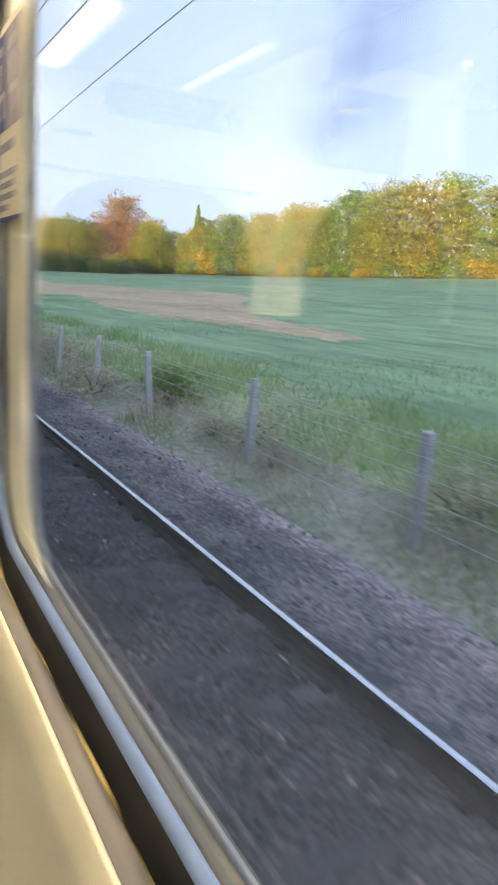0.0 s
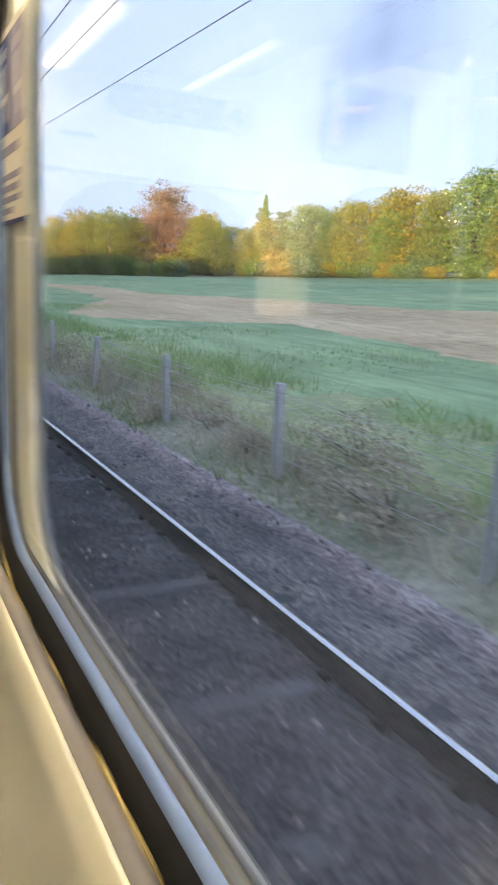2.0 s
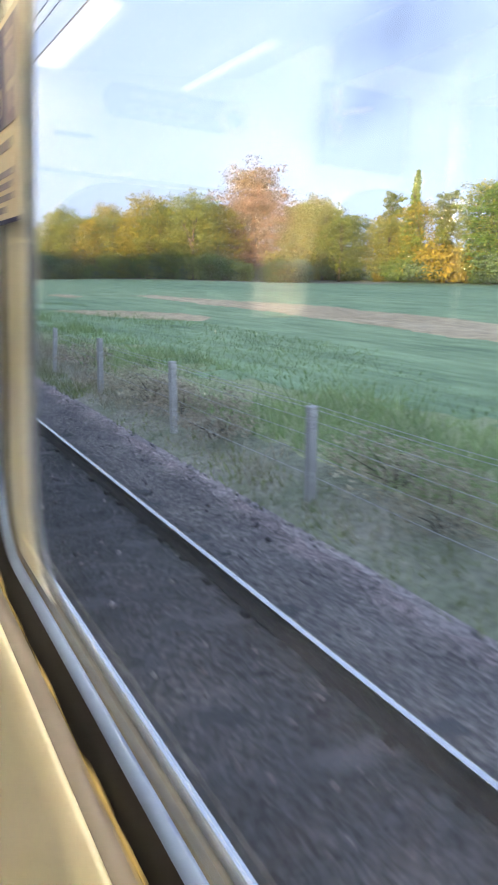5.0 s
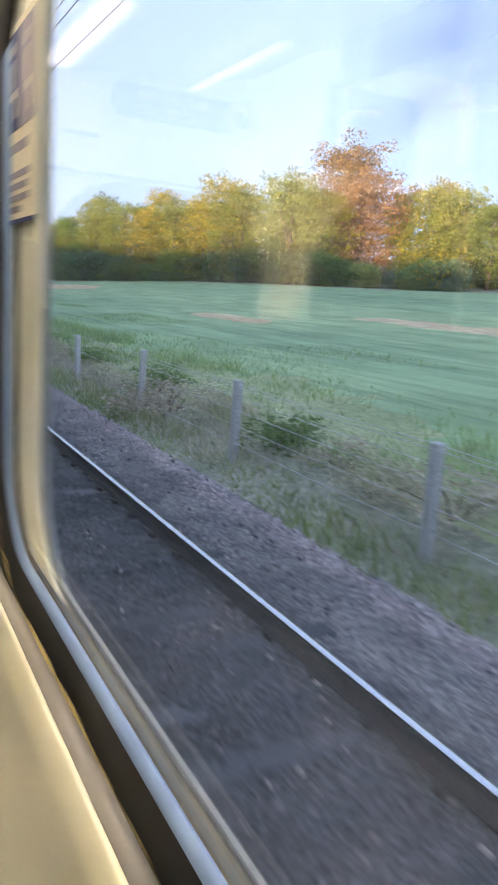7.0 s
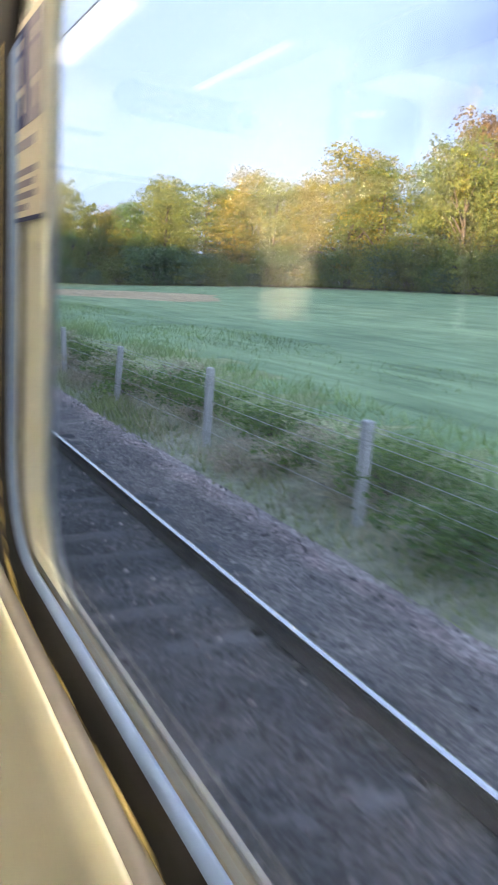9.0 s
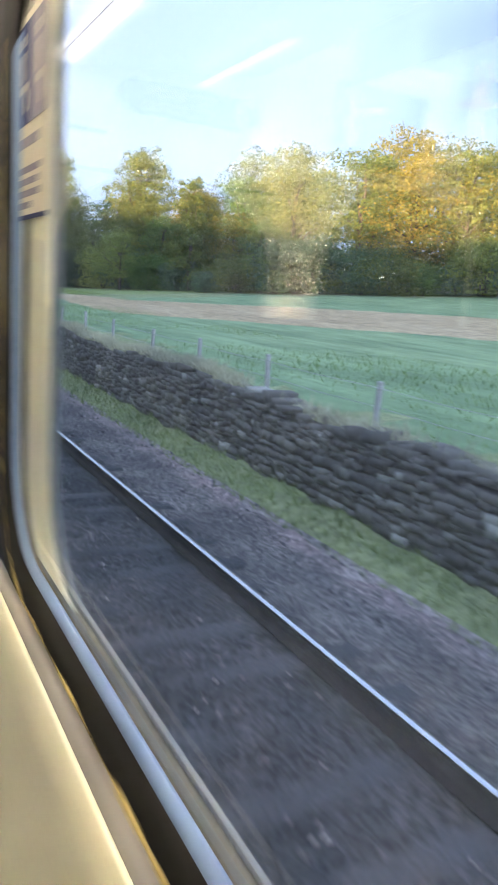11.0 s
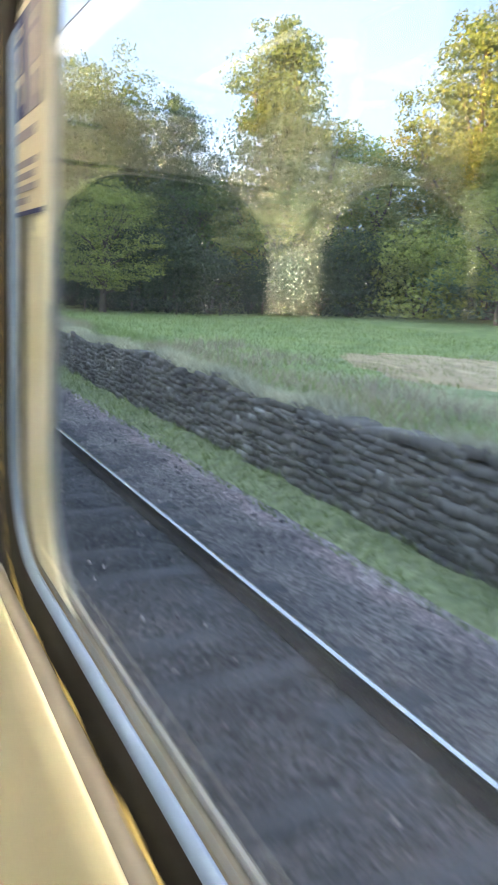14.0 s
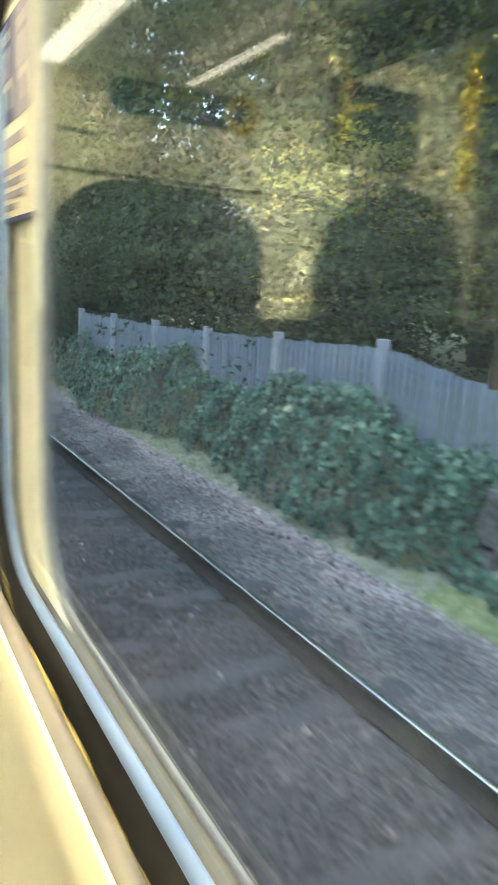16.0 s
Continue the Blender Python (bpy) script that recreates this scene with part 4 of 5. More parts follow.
for x, z0, z1, r in ((-1.60, 0.74, 1.14, 0.022), (-2.42, 0.60, 1.29, 0.040)):
    part("grab_pole", tubes_mesh("grab_pole", [([(x, POLE_Y, EYE + z0), (x, POLE_Y, EYE + z1)], [r, r])], M_AMBER, 8), M_AMBER, bulkhead, "yellow grab pole")
for x0, z0, x1, z1 in ((-1.60, 0.90, -1.80, 0.94), (-2.30, 1.06, -2.72, 1.12)):
    part("grab_rail", tubes_mesh("grab_rail", [([(x0, POLE_Y, EYE + z0), (x1, POLE_Y, EYE + z1)], [0.016, 0.016])], M_AMBER, 6), M_AMBER, bulkhead, "yellow grab rail")
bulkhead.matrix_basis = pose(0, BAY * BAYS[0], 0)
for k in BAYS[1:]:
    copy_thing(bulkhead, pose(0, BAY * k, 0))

# weak ceiling lights ahead of each bulkhead
ceiling_light = tagged(new("ceiling_light"), "dim white ceiling light with a cream diffuser", "ceiling light", group="ceiling lights of the train")
part("diffuser", block(-0.27, -0.17, BULK_Y - 0.95, BULK_Y - 0.10, EYE + 0.905, EYE + 0.922, 0.006), M_DIMLAMP, ceiling_light)
part("diffuser", block(-0.885, -0.845, BULK_Y - 0.95, BULK_Y - 0.10, EYE + 0.915, EYE + 0.930, 0.006), M_FAINTLAMP, ceiling_light)
ceiling_light.matrix_basis = pose(0, BAY * BAYS[0], 0)
for k in range(6 * BAYS[0] + 1, 6 * BAYS[-1]):
    copy_thing(ceiling_light, pose(0, BAY / 6 * k, 0))

# ---- boundary: wire fence, stone wall, barrier, board fence ----
post_bm = block(-0.055, 0.055, -0.06, 0.06, -0.3, 1.2, 0.012)
post_mesh = bpy.data.meshes.new("post")
post_bm.to_mesh(post_mesh)
post_bm.free()
post_mesh.materials.append(M_CONCRETE)


def wire_fence(x, ys, label, heights, slim=1.0):
    fence = tagged(new("wire_fence"), label, "fence")
    for y in ys:
        ob = new("post", post_mesh)
        ob.parent = fence
        ob.matrix_basis = pose(x + rng.normal(0, 0.03), y, float(land(x, y)) + rng.normal(0, 0.03), rng.normal(0, 1.6), rng.normal(0, 1.6), rng.normal(0, 4)) @ Matrix.Diagonal((slim, slim, 0.9 + 0.1 * slim, 1))
    for h in heights:
        pts = []
        for a, b in zip(ys[:-1], ys[1:]):
            z = float(land(x, a)) + h
            pts += [(x - 0.06, a, z), (x - 0.06, (a + b) / 2, z - 0.018)]
        part("wire", tubes_mesh("wire", [(pts, [0.0045] * len(pts))], M_FENCEWIRE, 4), M_FENCEWIRE, fence, "taut galvanised wire")
    return fence


FENCE_X = 4.85
POST_K = (-4, 0, 1, 2, 3, 5, 7, 8, 9, 10, 12, 13, 14, 15, 16, 17, 18, 19, 20, 21, 22, 33, 34, 35, 36, 39, 40, 41, 43, 44, 45, 46, 48, 51)
POST_AT = (-9, 5.31, 8.87, 12.67, 16.2, 23.2, 30.6, 33.8, 37.65, 41.35, 49.0, 53.0, 57.5, 62.0, 65.55, 69.28, 73.65, 78.2, 82.54, 87.4, 92.0, 139.32, 143.6, 147.9, 152.03, 164.74, 169.2, 173.3, 181.3, 185.9, 189.8, 193.85, 202.6, 214.9)
post_y = [float(np.interp(k, POST_K, POST_AT)) for k in range(-4, 52)]
fence = wire_fence(FENCE_X, post_y, "weathered concrete post and wire fence along the verge", (0.30, 0.55, 0.77, 0.96, 1.10, 1.15))
strut_y = post_y[21]
part("strut", tubes_mesh("strut", [([(FENCE_X - 0.04, strut_y - 0.05, 0.70), (FENCE_X - 0.06, strut_y - 2.5, 0.03)], [0.035, 0.035])], M_CONCRETE, 4), M_CONCRETE, fence, "pale slanting brace")
wire_fence(6.1, [220.8 + 2.84 * k for k in range(20)], "thin concrete post and wire fence behind the stone wall", (0.5, 0.8, 1.05), 0.6)

WALL_X0, WALL_X1, WALL_Y0, WALL_Y1 = 4.86, 5.28, 216.0, 320.9


def wall_top(y):
    whole = 1.06 - 0.10 * smooth(284, 316, y) + 0.05 * np.sin(y * 0.7) + 0.04 * np.sin(y * 2.3)
    return whole * (0.4 + 0.6 * smooth(WALL_Y0 - 0.5, WALL_Y0 + 4.0, y))


def rubble_stone(seed):
    r = np.random.default_rng(seed)
    bm = bmesh.new()
    bmesh.ops.create_cube(bm, size=1)
    for v in bm.verts:
        v.co += Vector(r.normal(0, 0.055, 3))
    bmesh.ops.triangulate(bm, faces=bm.faces[:])
    me = bpy.data.meshes.new("stone")
    bm.to_mesh(me)
    bm.free()
    me.materials.append(M_STONE)
    return me


STONE_MESHES = [rubble_stone(40 + k) for k in range(8)]


def stone_wall(y0, y1, height, parts_from, label, name="stone_wall"):
    wall = tagged(new(name), label, "wall")
    ys = np.arange(y0, y1 + 0.01, 0.5)
    vs, fs = [], []
    for y in ys:
        b, t = float(land(WALL_X0, y)) - 0.25, float(height(y)) - 0.06
        vs += [(WALL_X0 + 0.005, y, b), (WALL_X0 + 0.035, y, t), (WALL_X1 - 0.09, y, t), (WALL_X1 - 0.05, y, b)]
    for k in range(len(ys) - 1):
        for j in range(3):
            fs.append((k * 4 + j, k * 4 + j + 1, k * 4 + j + 5, k * 4 + j + 4))
    fs += [(0, 1, 2, 3), (len(vs) - 4, len(vs) - 3, len(vs) - 2, len(vs) - 1)]
    part("core", mesh_from("core", vs, fs, M_WALL), M_WALL, wall)
    placed = []
    row_z, row = 0.0, 0
    while row_z < 1.3:
        h = rng.uniform(0.055, 0.115)
        y = y0 + rng.uniform(0, 0.2)
        while y < y1:
            w = rng.uniform(0.07, 0.28)
            base = float(land(WALL_X0, y)) - 0.05
            z = base + row_z + h / 2 + 0.03 * math.sin(y * 1.3 + row) + rng.normal(0, 0.018)
            if z + h / 2 < float(height(y)) + 0.02:
                placed.append(((WALL_X0 + 0.09 + 0.04 * (z - base) + rng.normal(0, 0.010), y + w / 2, z), (rng.uniform(0.20, 0.26), w * 1.05, h * rng.uniform(0.9, 1.25)), rng.normal(0, 4), rng.normal(0, 2)))
            y += w
        row_z += h
        row += 1
    y = y0
    while y < y1:
        w = rng.uniform(0.14, 0.34)
        h = rng.uniform(0.07, 0.14)
        placed.append((((WALL_X0 + WALL_X1) / 2 + rng.normal(0, 0.02), y + w / 2, float(height(y)) + rng.normal(0, 0.02)), (rng.uniform(0.3, 0.44), w, h), rng.normal(0, 5), rng.normal(0, 8)))
        y += w
    near = [p for p in placed if p[0][1] > parts_from][:290]
    chosen = {id(p) for p in near}
    for k, (at, size, rx, rz) in enumerate(near):
        ob = new("stone", STONE_MESHES[k % 8])
        ob.parent = wall
        ob.matrix_basis = Matrix.LocRotScale(at, Euler((radians(rx), 0, radians(rz))), size)
    vs, fs, n = [], [], 0
    geo = [(np.array([v.co[:] for v in m.vertices]), np.array([p.vertices[:] for p in m.polygons])) for m in STONE_MESHES]
    for k, p in enumerate(placed):
        if id(p) in chosen:
            continue
        at, size, rx, rz = p
        v, f = geo[k % 8]
        c, s = math.cos(radians(rz)), math.sin(radians(rz))
        w = v * size
        vs.append(np.column_stack((w[:, 0] * c - w[:, 1] * s, w[:, 0] * s + w[:, 1] * c, w[:, 2] + w[:, 1] * math.tan(radians(rx)))) + at)
        fs.append(f + n)
        n += len(v)
    if vs:
        tagged(part("stones_beyond", mesh_from("stones_beyond", np.concatenate(vs), np.concatenate(fs), M_STONEPILE), M_STONEPILE, wall), "dark weathered rubble stones", kind="stuff")
    return wall


stone_wall(WALL_Y0, WALL_Y1, wall_top, 313.5, "old dark dry-stone field wall with grassy top")
stone_wall(321.2, 330.8, lambda y: 0.55 + 0.36 * smooth(327.8, 329.0, y) + 0.05 * np.sin(np.asarray(y) * 2.1), 328.4, "broken pale-topped end of a dry-stone wall", "stone_wall")

# timber rails across the broken part of the wall
barrier = tagged(new("timber_barrier"), "dark tarred timber rails closing a broken wall", "fence")
for k, z in enumerate((0.98, 0.80, 0.62, 0.44)):
    ys = np.linspace(320.7, 329.2, 5)
    for a, b in zip(ys[:-1], ys[1:]):
        part("rail_board", block(4.76, 4.81, a + 0.01, b - 0.01, z - 0.078, z + 0.068, 0.008), M_PLANK, barrier)
for y in (320.9, 322.8, 324.9, 327.0, 329.0):
    part("post", block(4.815, 4.91, y - 0.06, y + 0.06, -0.1, 1.06, 0.012), M_PLANK, barrier)

# grey vertical-board fence above the ivy bank
board_fence = tagged(new("board_fence"), "grey painted vertical-board fence with taller posts", "fence")
FP = [(5.58, 331.2, 1.66), (5.61, 333.38, 1.94), (5.49, 335.6, 1.86), (5.36, 337.7, 1.80), (5.21, 339.7, 1.78), (5.08, 341.8, 1.79), (4.98, 343.9, 1.80)]
bm = block(-0.009, 0.009, -0.047, 0.047, -0.95, 0.02, 0.003)
board_mesh = bpy.data.meshes.new("board")
bm.to_mesh(board_mesh)
bm.free()
board_mesh.materials.append(M_GREYWOOD)
for (xa, ya, za), (xb, yb, zb) in zip(FP[:-1], FP[1:]):
    n = 18
    turn = math.degrees(math.atan2(xa - xb, yb - ya))
    for k in range(n):
        u = (k + 0.5) / n
        ob = new("board", board_mesh)
        ob.parent = board_fence
        ob.matrix_basis = pose(xa + (xb - xa) * u, ya + (yb - ya) * u, za + (zb - za) * u - 0.03 + rng.normal(0, 0.01), rng.normal(0, 0.5), 0, turn + rng.normal(0, 1.5))
    part("cap_rail", tubes_mesh("cap_rail", [([(xa + 0.045, ya, za - 0.11), (xb + 0.045, yb, zb - 0.11)], [0.04, 0.04])], M_GREYWOOD, 4), M_GREYWOOD, board_fence)
for x, y, z in FP:
    part("post", block(x - 0.075, x + 0.045, y - 0.065, y + 0.065, 0.3, z + 0.09, 0.012), M_FENCEPOST, board_fence, "paler square post")

# wire fence at the far side of the little meadow
paddock = tagged(new("paddock_fence"), "thin grey timber post and wire fence under trees", "fence")
pf = [(8.6 + 2.5 * k, 326.0 - 0.45 * k) for k in range(1, 7)]
for x, y in pf:
    part("post", block(x - 0.035, x + 0.035, y - 0.035, y + 0.035, 0.2, float(land(x, y)) + 0.70 + rng.normal(0, 0.04), 0.01), M_BARK, paddock)
for h in (0.35, 0.58, 0.78):
    part("wire", tubes_mesh("wire", [([(x, y, float(land(x, y)) + h) for x, y in pf], [0.004] * len(pf))], M_WIRE, 4), M_WIRE, paddock)

# wooden posts and wire behind the barrier, up to the board fence
stock_fence = tagged(new("stock_fence"), "bare wooden post and wire fence behind the barrier", "fence")
sf = [(5.6, y) for y in (319.2, 321.55, 324.0, 326.3, 328.8, 330.95)]
for x, y in sf:
    part("post", block(x - 0.05, x + 0.05, y - 0.05, y + 0.05, 0.1, 1.32 + rng.normal(0, 0.02), 0.012), M_FENCEWOOD, stock_fence)
for z in (0.75, 1.0, 1.24):
    part("wire", tubes_mesh("wire", [([(x - 0.055, y, z + 0.01 * math.sin(y)) for x, y in sf], [0.004] * len(sf))], M_FENCEWIRE, 4), M_FENCEWIRE, stock_fence)

# ---- trees and shrubs ----


def lobes_of(h, w, low, count, r, kind, belly=0.38):
    """Clumps that make up a crown: (centre, radius) each, widest two fifths of the way up."""
    out = []
    for k in range(count):
        q = (k + r.uniform(0.1, 0.9)) / count
        if kind == "cone":
            wide = 1.0 - 0.95 * q
            rad = w * (0.035 + 0.075 * wide) * r.uniform(0.7, 1.3)
        else:
            wide = math.sqrt(max(0.10, 1 - ((q - belly) / (1.04 - belly)) ** 2))
            rad = w * (0.10 + 0.07 * wide) * r.uniform(0.8, 1.3)
        reach = max(0.0, 0.5 * w * wide - 0.75 * rad)
        a = k * 2.4 + r.uniform(-0.5, 0.5)
        d = reach * math.sqrt(r.uniform(0.3, 1.0) if k % 4 else r.uniform(0, 0.2))
        z = (low + (1 - low) * q) * h
        out.append((np.array((math.cos(a) * d, math.sin(a) * d, min(max(z, rad * 0.7), h - rad * 0.8))), rad))
    if kind != "cone":
        for c, rad in out[:]:
            for _ in range(2):
                way = r.normal(size=3) * (1, 1, 0.8) + c * (1.2 / w, 1.2 / w, 0) + (0, 0, 0.55)
                small = rad * r.uniform(0.28, 0.5)
                p = c + way / np.linalg.norm(way) * rad * r.uniform(0.9, 1.25)
                out.append((np.array((p[0], p[1], max(p[2], small))), small))
    return out


def crown_leaves(lobes, n, r, fill=0.55, flat=0.8):
    vol = np.array([l[1] ** 2 for l in lobes])
    pick = r.choice(len(lobes), size=n, p=vol / vol.sum())
    c = np.array([l[0] for l in lobes])[pick]
    rad = np.array([l[1] for l in lobes])[pick]
    d = r.normal(size=(n, 3))
    d /= np.linalg.norm(d, axis=1, keepdims=True)
    d[:, 2] = np.where(d[:, 2] < -0.4, d[:, 2] * 0.5, d[:, 2])
    ragged = 1 + 0.28 * np.sin(d[:, 0] * 5 + pick) * np.sin(d[:, 1] * 6 + pick * 2) + 0.15 * r.normal(size=n)
    ragged = np.clip(ragged, 0.5, 1.32)
    rr = rad * np.clip(fill + (1 - fill) * r.uniform(size=n) ** 0.4, 0, 1) * ragged
    p = c + d * rr[:, None] * (1, 1, flat)
    return p, d + 0.7 * r.normal(size=(n, 3)) + (0, 0, 0.4)


def make_tree(name, seed, h, w, low, leaves, size, species, label, kind="round", count=32, limbs=11, single=True, category="tree", twigs=0, belly=0.38, flat=0.8):
    r = np.random.default_rng(seed)
    tree = tagged(new(name), label, category, group="trees at the wood's edge")
    lobes = lobes_of(h, w, low, count, r, kind, belly)
    bend = r.normal(0, 0.02 * h, 2)
    tops = [(bend[0] * u * u, bend[1] * u * u, u * h * 0.86) for u in np.linspace(0, 1, 7)]
    tops[0] = (0, 0, -0.6)
    rad = 0.016 * h + 0.10
    runs = [(tops, [rad * (1.25 if i == 0 else 1) * (1 - 0.85 * i / 6) for i in range(7)])]
    for c, lr in [lobes[int(k)] for k in np.linspace(0, count - 1, limbs)]:
        z0 = max(0.15 * h, c[2] * 0.62)
        u = z0 / (h * 0.86)
        root = np.array((bend[0] * u * u, bend[1] * u * u, z0))
        mid = root * 0.45 + c * 0.55 + r.normal(0, 0.03 * w, 3)
        runs.append(([root, mid, c], [rad * 0.42, rad * 0.26, rad * 0.08]))
        for _ in range(twigs):
            e = c + r.uniform(-0.6, 0.6, 3) * lr
            runs.append(([c * 0.6 + mid * 0.4, (c + e) / 2 + r.normal(0, 0.15 * lr, 3), e], [rad * 0.10, rad * 0.06, 0.015]))
    part("trunk", tubes_mesh("trunk", runs, M_BARK, 6), M_BARK, tree, "rough grey-brown trunk and limbs")
    p, nrm = crown_leaves(lobes, leaves, r, 0.55, flat)
    part("crown", leaf_mesh("crown", p, nrm, size * r.uniform(0.6, 1.35, leaves), LEAF[species], 0.75, single), LEAF[species], tree)
    return tree


def make_bush(name, seed, h, w, leaves, size, species, label, category="shrub"):
    r = np.random.default_rng(seed)
    bush = tagged(new(name), label, category, group={"shrub": "hedge shrubs", "bush": "bushes along the fence"}[category])
    lobes = []
    for k in range(9):
        a = k * 2.4 + r.uniform(-0.4, 0.4)
        d = 0.34 * w * math.sqrt((k + 0.3) / 9)
        lobes.append((np.array((math.cos(a) * d, math.sin(a) * d, h * r.uniform(0.28, 0.72))), 0.24 * min(w, h * 1.3) * r.uniform(0.8, 1.2)))
    runs = [([(0, 0, -0.3), c * (0.4, 0.4, 0.5), c], [0.010 * w + 0.004, 0.006 * w, 0.004]) for c, _ in lobes]
    part("stems", tubes_mesh("stems", runs, M_BARK, 5), M_BARK, bush)
    p, nrm = crown_leaves(lobes, leaves, r, 0.5)
    low = r.uniform(size=leaves) < 0.25
    p[low, 2] = r.uniform(0.02, 0.4, low.sum()) * h
    p[:, 2] = np.maximum(p[:, 2], 0.03 * h)
    part("foliage", leaf_mesh("foliage", p, nrm, size * r.uniform(0.6, 1.4, leaves), LEAF[species], 0.75, True), LEAF[species], bush)
    return bush


def stand(model, x, y, h, spread=1.0):
    """One more tree of a model at a place, scaled to the height h."""
    k = h / model["h"]
    ob = copy_thing(model["ob"], pose(x, y, float(land(x, y)) - 0.05, 0, 0, rng.uniform(0, 360)))
    ob.scale = (k * spread, k * spread, k)
    return ob


def model(maker, h, **kw):
    return {"ob": maker(h=h, **kw), "h": h}


KIND = {
    "olive": [model(make_tree, 18, name="tree", seed=s, w=14, low=0.08, leaves=9500, size=0.36, count=44, species="olive", label="tall olive-green broadleaf tree at the wood's edge") for s in (1, 2)],
    "yellow": [model(make_tree, 18, name="tree", seed=s, w=14, low=0.08, leaves=9500, size=0.36, count=44, species="yellow", label="broadleaf tree turning yellow at the wood's edge") for s in (3, 4)],
    "mid_olive": [model(make_tree, 18, name="tree", seed=s, w=14, low=0.05, leaves=13000, size=0.29, species="olive", label="tall olive-green broadleaf tree behind the hedge") for s in (31, 32, 33)],
    "mid_yellow": [model(make_tree, 18, name="tree", seed=s, w=14, low=0.05, leaves=13000, size=0.29, species="yellow", label="golden-leaved broadleaf tree behind the hedge") for s in (34, 35)],
    "mid_green": [model(make_tree, 18, name="tree", seed=s, w=13, low=0.05, leaves=13000, size=0.29, species="green", label="green broadleaf tree behind the hedge") for s in (37,)],
    "copper": [model(make_tree, 22, name="tree", seed=s, w=21, low=0.06, leaves=19000, size=0.36, species="copper", label="copper-brown tree with thinning autumn leaves", twigs=5, limbs=16) for s in (5, 6)],
    "green": [model(make_tree, 18, name="tree", seed=s, w=13, low=0.08, leaves=9500, size=0.36, count=44, species="green", label="green broadleaf tree at the wood's edge") for s in (7, 8)],
    "slim": [model(make_tree, 18, name="tree", seed=9, w=8.5, low=0.05, leaves=8500, size=0.34, species="olive", label="slim tree with an open feathery crown", count=16, limbs=14, twigs=3)],
    "spire": [model(make_tree, 20, name="tree", seed=10, w=9, low=0.03, leaves=9500, size=0.36, species="green", label="dark conifer with a narrow pointed crown", kind="cone", count=150)],
    "near_green": [model(make_tree, 14, name="tree", seed=s, w=10, low=0.10, leaves=22000, size=0.19, species="green_in_shade", label="dense green tree overhanging the railway boundary", count=34, limbs=16, twigs=3) for s in (11, 12)],
    "near_round": [model(make_tree, 15, name="tree", seed=51, w=15.5, low=0.16, leaves=38000, size=0.20, belly=0.45, species="olive", label="broad round-crowned olive-green tree above the hedge", count=46, limbs=20, twigs=4)],
    "near_olive": [model(make_tree, 18, name="tree", seed=13, w=13, low=0.0, leaves=36000, size=0.24, belly=0.15, species="olive", label="tall tree with thin golden-green crown", count=34, limbs=18, twigs=4)],
    "near_lime": [model(make_tree, 8, name="tree", seed=14, w=8, low=0.2, leaves=16000, size=0.14, species="lime", label="young tree with layered sprays of yellow-green leaves", flat=0.45, count=26, limbs=18, twigs=4)],
    "shrub": [model(make_bush, 5, name="shrub", seed=s, w=6.5, leaves=3000, size=0.33, species="dark", label="dark green shrub in the hedge under the trees") for s in (20, 21, 22)],
    "gold_shrub": [model(make_bush, 5, name="shrub", seed=23, w=6, leaves=3000, size=0.32, species="yellow", label="golden yellow shrub in front of the wood")],
    "green_shrub": [model(make_bush, 5, name="shrub", seed=24, w=6, leaves=3000, size=0.32, species="green", label="green shrub in front of the wood")],
    "mid_shrub": [model(make_bush, 5, name="shrub", seed=s, w=6, leaves=8500, size=0.19, species=sp, label=lab) for s, sp, lab in ((41, "dark", "dark green shrub in the field hedge"), (42, "green", "green shrub in the field hedge"), (43, "olive", "olive-green shrub in the field hedge"), (44, "dark", "dark green shrub in the field hedge"), (45, "lime", "bright yellow-green shrub in the field hedge"))],
    "near_hedge": [model(make_bush, 5, name="shrub", seed=s, w=5.5, leaves=9500, size=0.14, species="hedge_shade", label="dense hedge shrub behind the meadow, leaves darkened for shade") for s in (25, 26)],
    "fence_bush": [model(make_bush, 1.4, name="bush", seed=27, w=2.0, leaves=1500, size=0.09, species="green", label="green bush growing through the wire fence", category="bush")],
    "bramble": [model(make_bush, 1.1, name="bramble_bush", seed=28, w=2.4, leaves=1300, size=0.065, species="dry", label="greyish dead bramble bush by the fence", category="bush")],
}
n_stand = {}


def plant(kind, x, y, h, spread=1.0):
    k = n_stand.get(kind, 0)
    n_stand[kind] = k + 1
    models = KIND[kind]
    if k < len(models):
        m = models[k]
        s = h / m["h"]
        m["ob"].matrix_basis = pose(x, y, float(land(x, y)) - 0.05, 0, 0, rng.uniform(0, 360))
        m["ob"].scale = (s * spread, s * spread, s)
        return m["ob"]
    return stand(models[k % len(models)], x, y, h, spread)


